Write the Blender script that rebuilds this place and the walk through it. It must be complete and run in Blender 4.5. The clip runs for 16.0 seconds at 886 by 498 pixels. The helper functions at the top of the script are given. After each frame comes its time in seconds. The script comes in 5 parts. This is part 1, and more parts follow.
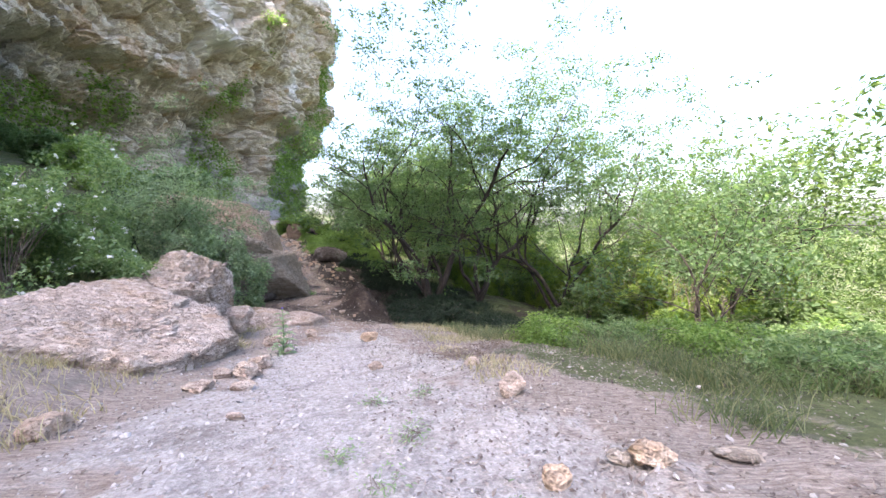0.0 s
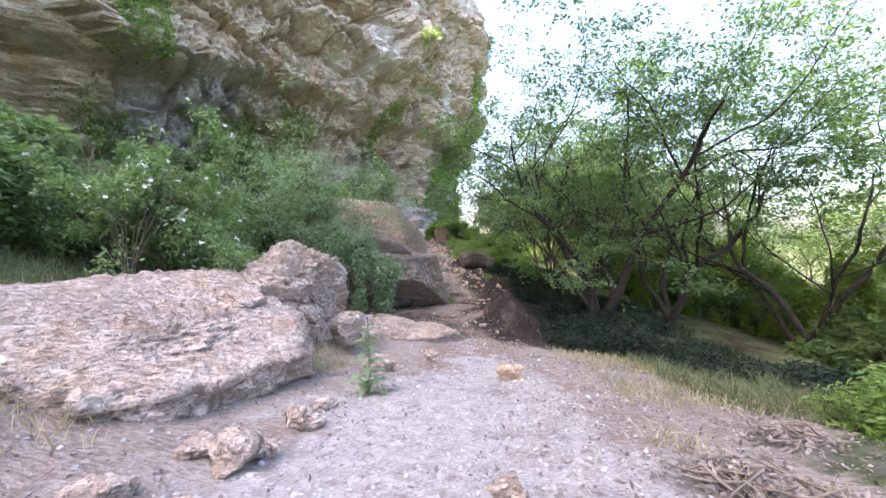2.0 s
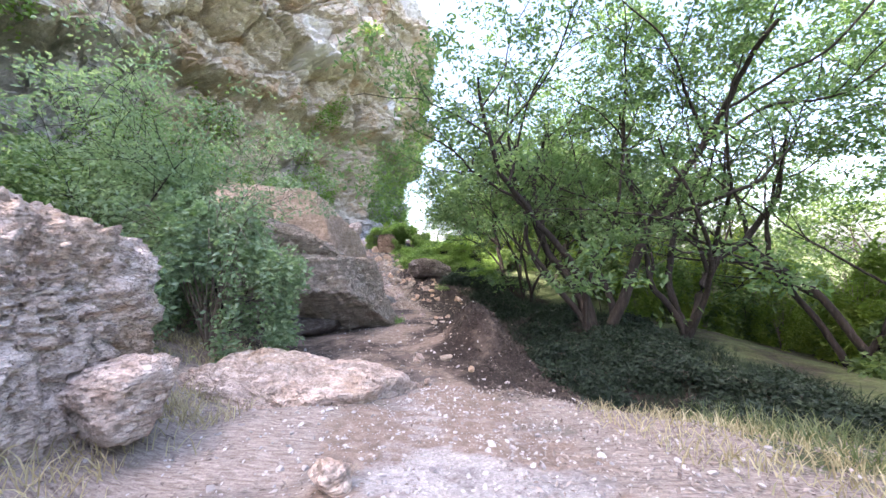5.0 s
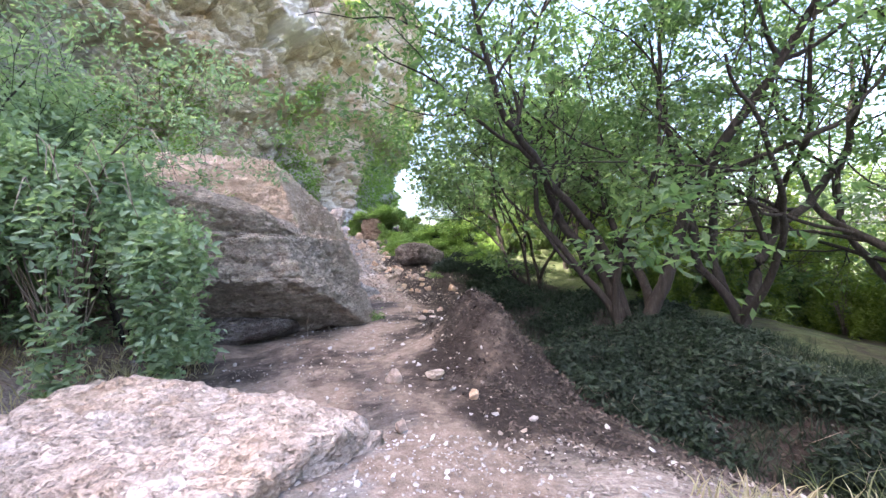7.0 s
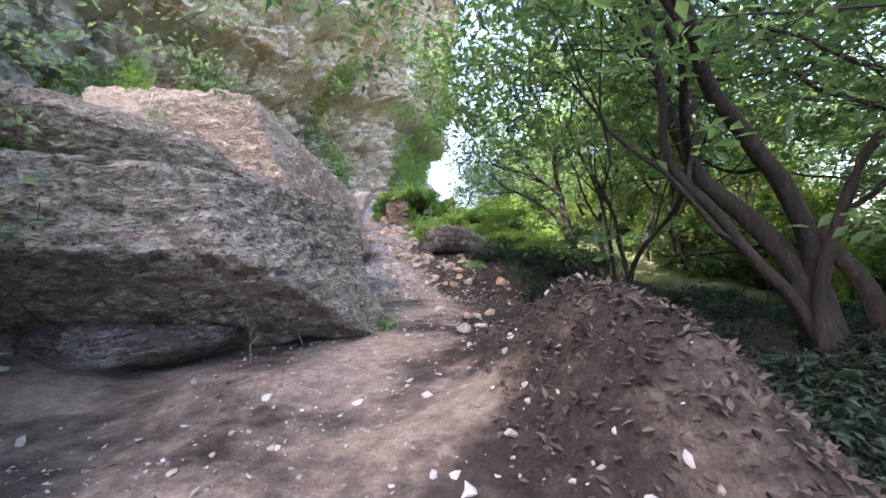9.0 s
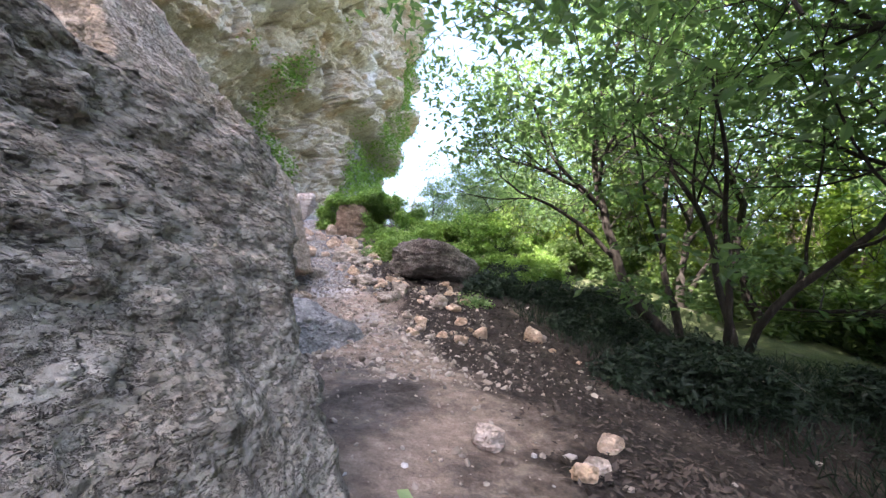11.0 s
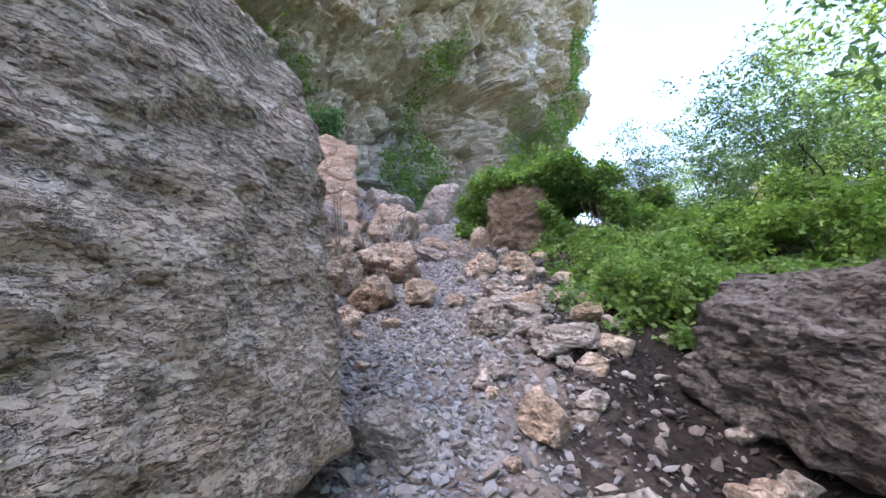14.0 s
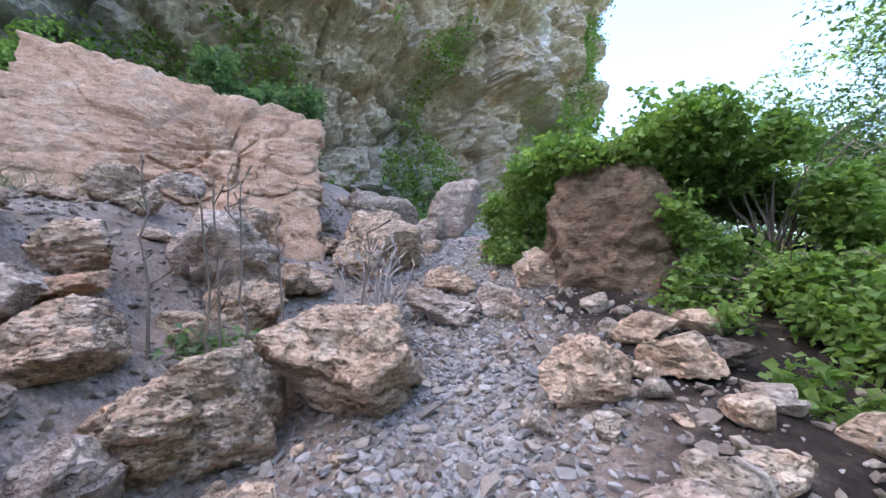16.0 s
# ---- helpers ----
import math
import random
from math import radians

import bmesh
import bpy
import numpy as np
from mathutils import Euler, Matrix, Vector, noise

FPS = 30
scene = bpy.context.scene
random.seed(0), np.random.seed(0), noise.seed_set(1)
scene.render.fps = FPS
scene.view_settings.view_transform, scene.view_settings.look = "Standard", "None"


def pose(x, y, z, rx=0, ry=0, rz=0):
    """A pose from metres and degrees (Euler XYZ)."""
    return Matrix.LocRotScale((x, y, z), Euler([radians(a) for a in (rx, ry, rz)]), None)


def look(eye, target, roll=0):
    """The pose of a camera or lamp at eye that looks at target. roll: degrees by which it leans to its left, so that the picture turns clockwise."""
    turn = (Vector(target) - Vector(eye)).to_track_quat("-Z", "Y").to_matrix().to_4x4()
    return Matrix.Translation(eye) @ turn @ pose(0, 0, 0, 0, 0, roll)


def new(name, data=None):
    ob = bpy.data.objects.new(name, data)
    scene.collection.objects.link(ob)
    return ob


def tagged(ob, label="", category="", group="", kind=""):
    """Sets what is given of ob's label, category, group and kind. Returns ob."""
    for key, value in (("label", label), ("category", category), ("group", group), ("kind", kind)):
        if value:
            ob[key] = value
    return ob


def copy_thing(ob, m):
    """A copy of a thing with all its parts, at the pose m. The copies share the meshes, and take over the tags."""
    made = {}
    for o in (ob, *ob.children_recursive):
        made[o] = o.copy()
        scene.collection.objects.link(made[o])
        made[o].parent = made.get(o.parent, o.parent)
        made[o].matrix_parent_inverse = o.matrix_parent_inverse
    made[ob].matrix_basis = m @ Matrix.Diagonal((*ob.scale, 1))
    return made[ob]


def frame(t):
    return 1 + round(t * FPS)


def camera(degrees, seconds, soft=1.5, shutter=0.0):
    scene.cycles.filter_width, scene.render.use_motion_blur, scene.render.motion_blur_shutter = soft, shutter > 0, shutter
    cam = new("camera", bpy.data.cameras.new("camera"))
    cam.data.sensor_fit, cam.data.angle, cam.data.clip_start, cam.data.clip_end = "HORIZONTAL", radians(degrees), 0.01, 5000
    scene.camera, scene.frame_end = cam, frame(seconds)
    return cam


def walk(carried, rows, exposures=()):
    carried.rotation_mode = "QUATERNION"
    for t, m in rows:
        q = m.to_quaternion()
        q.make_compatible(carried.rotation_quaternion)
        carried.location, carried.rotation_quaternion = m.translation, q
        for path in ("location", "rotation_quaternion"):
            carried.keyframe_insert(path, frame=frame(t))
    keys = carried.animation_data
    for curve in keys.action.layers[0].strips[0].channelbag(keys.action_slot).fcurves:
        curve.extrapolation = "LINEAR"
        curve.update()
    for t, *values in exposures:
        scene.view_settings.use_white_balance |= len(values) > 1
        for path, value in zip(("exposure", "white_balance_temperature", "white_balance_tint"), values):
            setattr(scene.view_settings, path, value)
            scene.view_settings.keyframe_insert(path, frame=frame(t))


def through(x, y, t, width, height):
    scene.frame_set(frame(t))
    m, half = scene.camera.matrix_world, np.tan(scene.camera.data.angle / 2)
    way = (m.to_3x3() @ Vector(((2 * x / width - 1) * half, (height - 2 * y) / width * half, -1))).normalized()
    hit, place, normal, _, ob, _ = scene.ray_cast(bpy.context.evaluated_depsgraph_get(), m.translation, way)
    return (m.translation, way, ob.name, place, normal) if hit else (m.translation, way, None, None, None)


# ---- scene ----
cam = camera(96.1, 16.0)
PATH = [
    (0, (-0.828, -1.455, 1.834), (-0.627, 0.533, 1.743), -0.0),
    (0.5, (-0.749, -0.562, 1.697), (-0.688, 1.437, 1.651), 2.6),
    (1, (-0.772, 0.383, 1.549), (-0.827, 2.381, 1.49), 0.3),
    (1.5, (-0.75, 1.393, 1.335), (-1.098, 3.362, 1.33), 2.4),
    (2, (-0.962, 2.207, 1.219), (-1.515, 4.129, 1.192), -0.4),
    (2.5, (-1.395, 3.028, 1.076), (-1.961, 4.946, 1.068), -2.8),
    (3, (-1.748, 3.794, 0.949), (-2.072, 5.767, 0.917), -7.6),
    (3.5, (-1.954, 4.705, 0.717), (-2.299, 6.675, 0.74), -5.3),
    (4, (-1.988, 5.508, 0.575), (-2.332, 7.477, 0.657), -3.2),
    (4.2, (-2.038, 5.845, 0.554), (-2.337, 7.821, 0.626), -1.4),
    (6.3, (-2.081, 8.161, 0.422), (-2.36, 10.14, 0.483), -4.4),
    (6.5, (-2.132, 8.514, 0.278), (-2.411, 10.49, 0.413), -7.1),
    (7, (-2.325, 9.429, 0.22), (-2.598, 11.41, 0.235), -3.2),
    (7.5, (-2.563, 10.288, 0.123), (-2.963, 12.248, 0.159), -5.7),
    (8, (-2.713, 11.288, 0.016), (-3.063, 13.257, 0.052), -3.0),
    (8.2, (-2.764, 11.696, -0.062), (-3.201, 13.648, -0.051), -2.6),
    (10.3, (-4.461, 15.439, -0.308), (-4.863, 17.396, -0.207), -1.4),
    (10.5, (-4.659, 15.82, -0.233), (-4.989, 17.789, -0.106), -1.5),
    (11, (-4.94, 17.184, -0.192), (-5.092, 19.174, -0.059), 1.5),
    (11.5, (-5.153, 18.565, -0.074), (-5.565, 20.515, 0.091), 2.0),
    (12, (-5.444, 19.934, 0.018), (-5.858, 21.879, 0.229), 2.1),
    (12.5, (-5.78, 21.151, 0.212), (-6.486, 23.016, 0.372), -1.1),
    (13, (-6.247, 22.336, 0.356), (-6.896, 24.22, 0.525), 1.1),
    (13.5, (-6.727, 23.385, 0.483), (-7.603, 25.177, 0.637), 0.6),
    (14, (-7.298, 24.421, 0.611), (-8.215, 26.193, 0.753), 1.3),
    (14.5, (-7.841, 25.421, 0.683), (-8.79, 27.179, 0.781), 0.6),
    (15, (-8.345, 26.266, 0.993), (-9.408, 27.947, 1.205), -1.9),
    (15.5, (-8.791, 26.963, 1.098), (-9.742, 28.72, 1.189), 2.5),
    (16, (-9.126, 27.655, 1.278), (-10.085, 29.402, 1.446), -0.3),
]
walk(cam, [(t, look(eye, target, roll)) for t, eye, target, roll in PATH],
     [(0, 2.5, 6550, 19), (3.5, 2.78, 6500, 22), (7.5, 3.1, 6350, 22), (10.5, 2.88, 6350, 20), (11.5, 2.85, 6250, 20), (13, 2.65, 6050, 20), (16, 2.5, 5950, 17)])

# ---- light ----
SUN_EL, SUN_AZ = 50.0, 232.0
world = bpy.data.worlds.new("sky")
scene.world = world
world.use_nodes = True
wn = world.node_tree
sky = wn.nodes.new("ShaderNodeTexSky")
sky.sky_type, sky.sun_disc = "NISHITA", False
sky.sun_elevation, sky.sun_rotation = radians(SUN_EL), radians(SUN_AZ)
sky.air_density, sky.dust_density, sky.ozone_density = 1.0, 4.0, 1.0
wn.links.new(sky.outputs[0], wn.nodes["Background"].inputs[0])
wn.nodes["Background"].inputs[1].default_value = 0.15
sun = new("sun", bpy.data.lights.new("sun", "SUN"))
sun.data.energy, sun.data.angle, sun.data.color = 4.5, radians(0.6), (1.0, 0.94, 0.84)
_a, _e = radians(SUN_AZ), radians(SUN_EL)
sun.matrix_world = look((0, 0, 60), Vector((0, 0, 60)) - Vector((math.sin(_a) * math.cos(_e), math.cos(_a) * math.cos(_e), math.sin(_e))))

# ---- numeric helpers ----


def hash3(i, j, k, seed):
    h = (i * 374761393 + j * 668265263 + k * 2147483647 + seed * 1274126177) & 0xFFFFFFFF
    h = ((h ^ (h >> 13)) * 1274126177) & 0xFFFFFFFF
    h = ((h ^ (h >> 16)) * 2246822519) & 0xFFFFFFFF
    return (h ^ (h >> 15)).astype(np.float64) / 4294967295.0


def vnoise(p, seed=0):
    """Value noise of points (n, 3), from -1 to 1."""
    q = np.floor(p).astype(np.int64)
    f = p - q
    f = f * f * (3 - 2 * f)
    out = 0
    for a in (0, 1):
        for b in (0, 1):
            for c in (0, 1):
                w = (f[:, 0] if a else 1 - f[:, 0]) * (f[:, 1] if b else 1 - f[:, 1]) * (f[:, 2] if c else 1 - f[:, 2])
                out = out + w * hash3(q[:, 0] + a, q[:, 1] + b, q[:, 2] + c, seed)
    return out * 2 - 1


def fbm(p, octaves=4, seed=0, gain=0.5):
    out, amp = 0, 1.0
    for o in range(octaves):
        out = out + amp * vnoise(p * 2.03**o + 17.3 * o, seed + o)
        amp *= gain
    return out


def cells(p, seed=0):
    """Distance to the nearest and second nearest of jittered cell points, and the nearest one's random number."""
    q = np.floor(p).astype(np.int64)
    d1, d2, who = np.full(len(p), 9.0), np.full(len(p), 9.0), np.zeros(len(p))
    for a in (-1, 0, 1):
        for b in (-1, 0, 1):
            for c in (-1, 0, 1):
                i, j, k = q[:, 0] + a, q[:, 1] + b, q[:, 2] + c
                at = np.stack([i + hash3(i, j, k, seed), j + hash3(i, j, k, seed + 1), k + hash3(i, j, k, seed + 2)], 1)
                d = np.linalg.norm(p - at, axis=1)
                near = d < d1
                d2 = np.where(near, d1, np.minimum(d2, d))
                who = np.where(near, hash3(i, j, k, seed + 3), who)
                d1 = np.where(near, d, d1)
    return d1, d2, who


def sstep(a, b, x):
    t = np.clip((x - a) / (b - a), 0, 1)
    return t * t * (3 - 2 * t)


def mesh_np(name, verts, faces, materials=(), smooth=False, attrs=None):
    me = bpy.data.meshes.new(name)
    verts, faces = np.asarray(verts, np.float32), np.asarray(faces, np.int32)
    n, k = faces.shape
    me.vertices.add(len(verts))
    me.vertices.foreach_set("co", verts.ravel())
    me.loops.add(n * k)
    me.loops.foreach_set("vertex_index", faces.ravel())
    me.polygons.add(n)
    me.polygons.foreach_set("loop_start", np.arange(0, n * k, k, dtype=np.int32))
    me.polygons.foreach_set("use_smooth", np.full(n, smooth))
    for m in materials:
        me.materials.append(m)
    for key, values in (attrs or {}).items():
        me.attributes.new(key, "FLOAT", "POINT").data.foreach_set("value", np.asarray(values, np.float32))
    me.update(calc_edges=True)
    return me


def thing(name, me, label, category, group="", kind="", at=None):
    ob = tagged(new(name, me), label, category, group, kind)
    if at is not None:
        ob.matrix_basis = at
    return ob


def part(name, me, parent, label=""):
    ob = new(name, me)
    ob.parent = parent
    return tagged(ob, label)


# ---- materials ----


def material(name, rough=0.9):
    m = bpy.data.materials.new(name)
    m.use_nodes = True
    nt = m.node_tree
    b = nt.nodes["Principled BSDF"]
    b.inputs["Roughness"].default_value = rough
    b.inputs["Specular IOR Level"].default_value = 0.25
    return m, nt, b


def tex(nt, kind, scale, detail=6.0, rough=0.6, coords=None, stretch=(1, 1, 1)):
    t = nt.nodes.new(kind)
    t.inputs["Scale"].default_value = scale
    if kind == "ShaderNodeTexNoise":
        t.inputs["Detail"].default_value, t.inputs["Roughness"].default_value = detail, rough
    if coords is not None:
        mp = nt.nodes.new("ShaderNodeMapping")
        mp.inputs["Scale"].default_value = stretch
        nt.links.new(coords, mp.inputs["Vector"])
        nt.links.new(mp.outputs[0], t.inputs["Vector"])
    return t


def ramp(nt, fac, stops):
    r = nt.nodes.new("ShaderNodeValToRGB")
    els = r.color_ramp.elements
    while len(els) < len(stops):
        els.new(0.5)
    for e, (pos, col) in zip(els, stops):
        e.position, e.color = pos, (*col, 1)
    nt.links.new(fac, r.inputs[0])
    return r.outputs[0]


def mixed(nt, fac, a, b, mode="MIX"):
    m = nt.nodes.new("ShaderNodeMix")
    m.data_type, m.blend_type = "RGBA", mode
    for sock, v in ((m.inputs[0], fac), (m.inputs[6], a), (m.inputs[7], b)):
        if hasattr(v, "links"):
            nt.links.new(v, sock)
        else:
            sock.default_value = v if not isinstance(v, tuple) else (*v, 1)
    return m.outputs[2]


def span(nt, value, a, b, lo=0.0, hi=1.0):
    m = nt.nodes.new("ShaderNodeMapRange")
    m.interpolation_type = "SMOOTHSTEP"
    for k, v in enumerate((a, b, lo, hi)):
        m.inputs[k + 1].default_value = v
    nt.links.new(value, m.inputs[0])
    return m.outputs[0]


def bump(nt, bsdf, height, strength, distance, base=None):
    b = nt.nodes.new("ShaderNodeBump")
    b.inputs["Strength"].default_value, b.inputs["Distance"].default_value = strength, distance
    nt.links.new(height, b.inputs["Height"])
    if base is not None:
        nt.links.new(base, b.inputs["Normal"])
    nt.links.new(b.outputs[0], bsdf.inputs["Normal"])
    return b.outputs[0]


def rock_material(name, tones, stain=(0.2, 0.18, 0.15), lichen=0.35, strata=0.5, scale=1.0, pit=1.0, orange=0.0):
    """Weathered limestone: three tones, grey lichen patches, fine strata, pits darkened in colour as if shaded."""
    m, nt, b = material(name, 0.95)
    co = nt.nodes.new("ShaderNodeNewGeometry").outputs["Position"]
    broad = tex(nt, "ShaderNodeTexNoise", 0.7 * scale, 5, 0.6, co)
    mid = tex(nt, "ShaderNodeTexNoise", 4.5 * scale, 8, 0.7, co)
    bed = tex(nt, "ShaderNodeTexNoise", 2.2 * scale, 7, 0.65, co, (0.6, 0.6, 4.5))
    fine = tex(nt, "ShaderNodeTexNoise", 38 * scale, 4, 0.7, co)
    col = ramp(nt, mid.outputs[0], [(0.3, tones[0]), (0.5, tones[1]), (0.72, tones[2])])
    dark = span(nt, bed.outputs[0], 0.42, 0.6, 0, strata)
    col = mixed(nt, dark, col, stain)
    patch = span(nt, broad.outputs[0], 0.5, 0.62, 0, lichen)
    col = mixed(nt, patch, col, (0.36, 0.33, 0.295))
    if orange:
        rust = span(nt, tex(nt, "ShaderNodeTexNoise", 1.1 * scale, 4, 0.6, co, (1, 1.3, 0.8)).outputs[0], 0.54, 0.66, 0, orange)
        col = mixed(nt, rust, col, (0.42, 0.24, 0.1))
    col = mixed(nt, 0.55, col, ramp(nt, fine.outputs[0], [(0.3, (0.45, 0.45, 0.45)), (0.7, (1.3, 1.3, 1.3))]), "MULTIPLY")
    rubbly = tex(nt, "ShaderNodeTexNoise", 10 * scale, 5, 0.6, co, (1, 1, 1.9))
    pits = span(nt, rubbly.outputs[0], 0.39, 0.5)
    flake = tex(nt, "ShaderNodeTexNoise", 19 * scale, 3, 0.55, co, (1, 1, 2.6))
    chips = span(nt, flake.outputs[0], 0.42, 0.5)
    # shade of the hollows put into the colour, from the noise that dents them
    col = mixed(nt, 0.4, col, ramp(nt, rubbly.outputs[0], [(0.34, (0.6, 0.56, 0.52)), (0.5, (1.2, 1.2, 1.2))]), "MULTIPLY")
    nt.links.new(col, b.inputs["Base Color"])
    n0 = bump(nt, b, chips, min(0.9, 0.5 * pit), 0.035)
    n1 = bump(nt, b, pits, min(1.0, 0.6 * pit), 0.075, n0)
    lump = tex(nt, "ShaderNodeTexVoronoi", 17 * scale, coords=co, stretch=(1, 1, 1.9))
    n1 = bump(nt, b, span(nt, lump.outputs["Distance"], 0.1, 0.65, 1, 0), min(0.8, 0.4 * pit), 0.04, n1)
    n2 = bump(nt, b, mid.outputs[0], 0.6, 0.07, n1)
    bump(nt, b, fine.outputs[0], 0.5, 0.012, n2)
    return m


def leaf_material(name, tones, through=0.5, rough=0.55):
    m, nt, b = material(name, rough)
    info = nt.nodes.new("ShaderNodeNewGeometry")
    col = ramp(nt, info.outputs["Random Per Island"], [(0.0, tones[0]), (0.5, tones[1]), (1.0, tones[2])])
    spot = tex(nt, "ShaderNodeTexNoise", 0.6, 3, 0.5, info.outputs["Position"])
    col = mixed(nt, 0.5, col, ramp(nt, spot.outputs[0], [(0.3, (0.7, 0.75, 0.7)), (0.7, (1.25, 1.2, 1.0))]), "MULTIPLY")
    nt.links.new(col, b.inputs["Base Color"])
    b.inputs["Specular IOR Level"].default_value = 0.35
    tr = nt.nodes.new("ShaderNodeBsdfTranslucent")
    nt.links.new(mixed(nt, 1.0, col, (1.75, 1.95, 0.95), "MULTIPLY"), tr.inputs[0])
    mx = nt.nodes.new("ShaderNodeMixShader")
    mx.inputs[0].default_value = through
    nt.links.new(b.outputs[0], mx.inputs[1])
    nt.links.new(tr.outputs[0], mx.inputs[2])
    nt.links.new(mx.outputs[0], nt.nodes["Material Output"].inputs["Surface"])
    return m


def bark_material():
    m, nt, b = material("bark", 0.9)
    co = nt.nodes.new("ShaderNodeNewGeometry").outputs["Position"]
    n = tex(nt, "ShaderNodeTexNoise", 9, 6, 0.7, co, (2, 2, 0.35))
    f = tex(nt, "ShaderNodeTexNoise", 45, 4, 0.7, co, (1, 1, 0.4))
    nt.links.new(ramp(nt, n.outputs[0], [(0.3, (0.02, 0.016, 0.013)), (0.55, (0.042, 0.034, 0.028)), (0.75, (0.09, 0.078, 0.066))]), b.inputs["Base Color"])
    bump(nt, b, f.outputs[0], 0.6, 0.01, bump(nt, b, n.outputs[0], 0.8, 0.03))
    return m


def plain_material(name, a, c, scale=20.0, rough=0.9, through=0.0):
    """A small thing's material: two tones by island and a fine noise."""
    m, nt, b = material(name, rough)
    g = nt.nodes.new("ShaderNodeNewGeometry")
    col = ramp(nt, g.outputs["Random Per Island"], [(0.0, a), (1.0, c)])
    n = tex(nt, "ShaderNodeTexNoise", scale, 4, 0.6, g.outputs["Position"])
    col = mixed(nt, 0.6, col, ramp(nt, n.outputs[0], [(0.3, (0.65, 0.65, 0.65)), (0.7, (1.25, 1.25, 1.25))]), "MULTIPLY")
    nt.links.new(col, b.inputs["Base Color"])
    bump(nt, b, n.outputs[0], 0.5, 0.01)
    return m


def ground_material():
    """Pale gravel on the path, brown soil beside it, leaf litter and grass-grown earth further off, by the sheet's own masks."""
    m, nt, b = material("ground_earth", 0.95)
    co = nt.nodes.new("ShaderNodeNewGeometry").outputs["Position"]

    def mask(key):
        a = nt.nodes.new("ShaderNodeAttribute")
        a.attribute_name = key
        return a.outputs["Fac"]

    big = tex(nt, "ShaderNodeTexNoise", 0.9, 6, 0.65, co)
    mid = tex(nt, "ShaderNodeTexNoise", 7, 8, 0.7, co)
    fine = tex(nt, "ShaderNodeTexNoise", 55, 5, 0.75, co)
    peb = tex(nt, "ShaderNodeTexVoronoi", 34, coords=co)
    straw = tex(nt, "ShaderNodeTexNoise", 26, 5, 0.7, co, (0.25, 1.3, 1))
    gravel = ramp(nt, mid.outputs[0], [(0.28, (0.29, 0.25, 0.22)), (0.5, (0.43, 0.4, 0.375)), (0.75, (0.57, 0.545, 0.52))])
    gravel = mixed(nt, 0.5, gravel, ramp(nt, peb.outputs["Color"], [(0.2, (0.6, 0.58, 0.56)), (0.8, (1.25, 1.25, 1.28))]), "MULTIPLY")
    soil = ramp(nt, mid.outputs[0], [(0.28, (0.14, 0.1, 0.075)), (0.5, (0.25, 0.19, 0.15)), (0.75, (0.42, 0.34, 0.27))])
    dry = ramp(nt, straw.outputs[0], [(0.3, (0.15, 0.112, 0.092)), (0.5, (0.3, 0.25, 0.21)), (0.72, (0.48, 0.41, 0.36))])
    green = ramp(nt, mid.outputs[0], [(0.3, (0.05, 0.06, 0.025)), (0.55, (0.09, 0.11, 0.045)), (0.75, (0.18, 0.17, 0.09))])
    # dark brown soil, its colour lowered further for the shade of the trees
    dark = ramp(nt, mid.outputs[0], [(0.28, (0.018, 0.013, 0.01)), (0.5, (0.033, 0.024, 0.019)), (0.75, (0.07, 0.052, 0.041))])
    wob = span(nt, big.outputs[0], 0.3, 0.7, -0.45, 0.45)

    def plus(a, c):
        s = nt.nodes.new("ShaderNodeMath")
        s.operation, s.use_clamp = "ADD", True
        nt.links.new(a, s.inputs[0])
        nt.links.new(c, s.inputs[1])
        return s.outputs[0]

    col = mixed(nt, span(nt, plus(mask("dry"), wob), 0.3, 0.7), soil, dry)
    col = mixed(nt, span(nt, plus(mask("grass"), wob), 0.3, 0.7), col, green)
    col = mixed(nt, span(nt, plus(mask("gravel"), wob), 0.25, 0.75), col, gravel)
    col = mixed(nt, span(nt, plus(mask("humus_shade"), wob), 0.1, 0.9), col, dark)
    col = mixed(nt, 0.6, col, ramp(nt, fine.outputs[0], [(0.3, (0.55, 0.55, 0.55)), (0.7, (1.3, 1.3, 1.3))]), "MULTIPLY")
    nt.links.new(col, b.inputs["Base Color"])
    n1 = bump(nt, b, peb.outputs["Distance"], 0.5, 0.02)
    n2 = bump(nt, b, mid.outputs[0], 0.6, 0.05, n1)
    bump(nt, b, fine.outputs[0], 0.6, 0.012, n2)
    return m


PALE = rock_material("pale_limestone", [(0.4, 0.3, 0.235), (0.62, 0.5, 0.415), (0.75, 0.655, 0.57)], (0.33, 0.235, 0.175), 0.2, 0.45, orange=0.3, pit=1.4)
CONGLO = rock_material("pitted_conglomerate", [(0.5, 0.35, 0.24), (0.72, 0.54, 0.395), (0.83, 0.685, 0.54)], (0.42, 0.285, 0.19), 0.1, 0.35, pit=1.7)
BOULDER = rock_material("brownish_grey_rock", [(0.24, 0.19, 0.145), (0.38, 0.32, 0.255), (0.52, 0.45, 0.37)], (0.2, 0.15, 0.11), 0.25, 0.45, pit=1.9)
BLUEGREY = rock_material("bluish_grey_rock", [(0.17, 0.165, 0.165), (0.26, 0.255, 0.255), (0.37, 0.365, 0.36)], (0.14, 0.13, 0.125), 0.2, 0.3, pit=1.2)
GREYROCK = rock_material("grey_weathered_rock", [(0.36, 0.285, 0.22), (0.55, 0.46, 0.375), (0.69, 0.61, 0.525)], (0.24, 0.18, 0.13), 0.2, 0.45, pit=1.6)
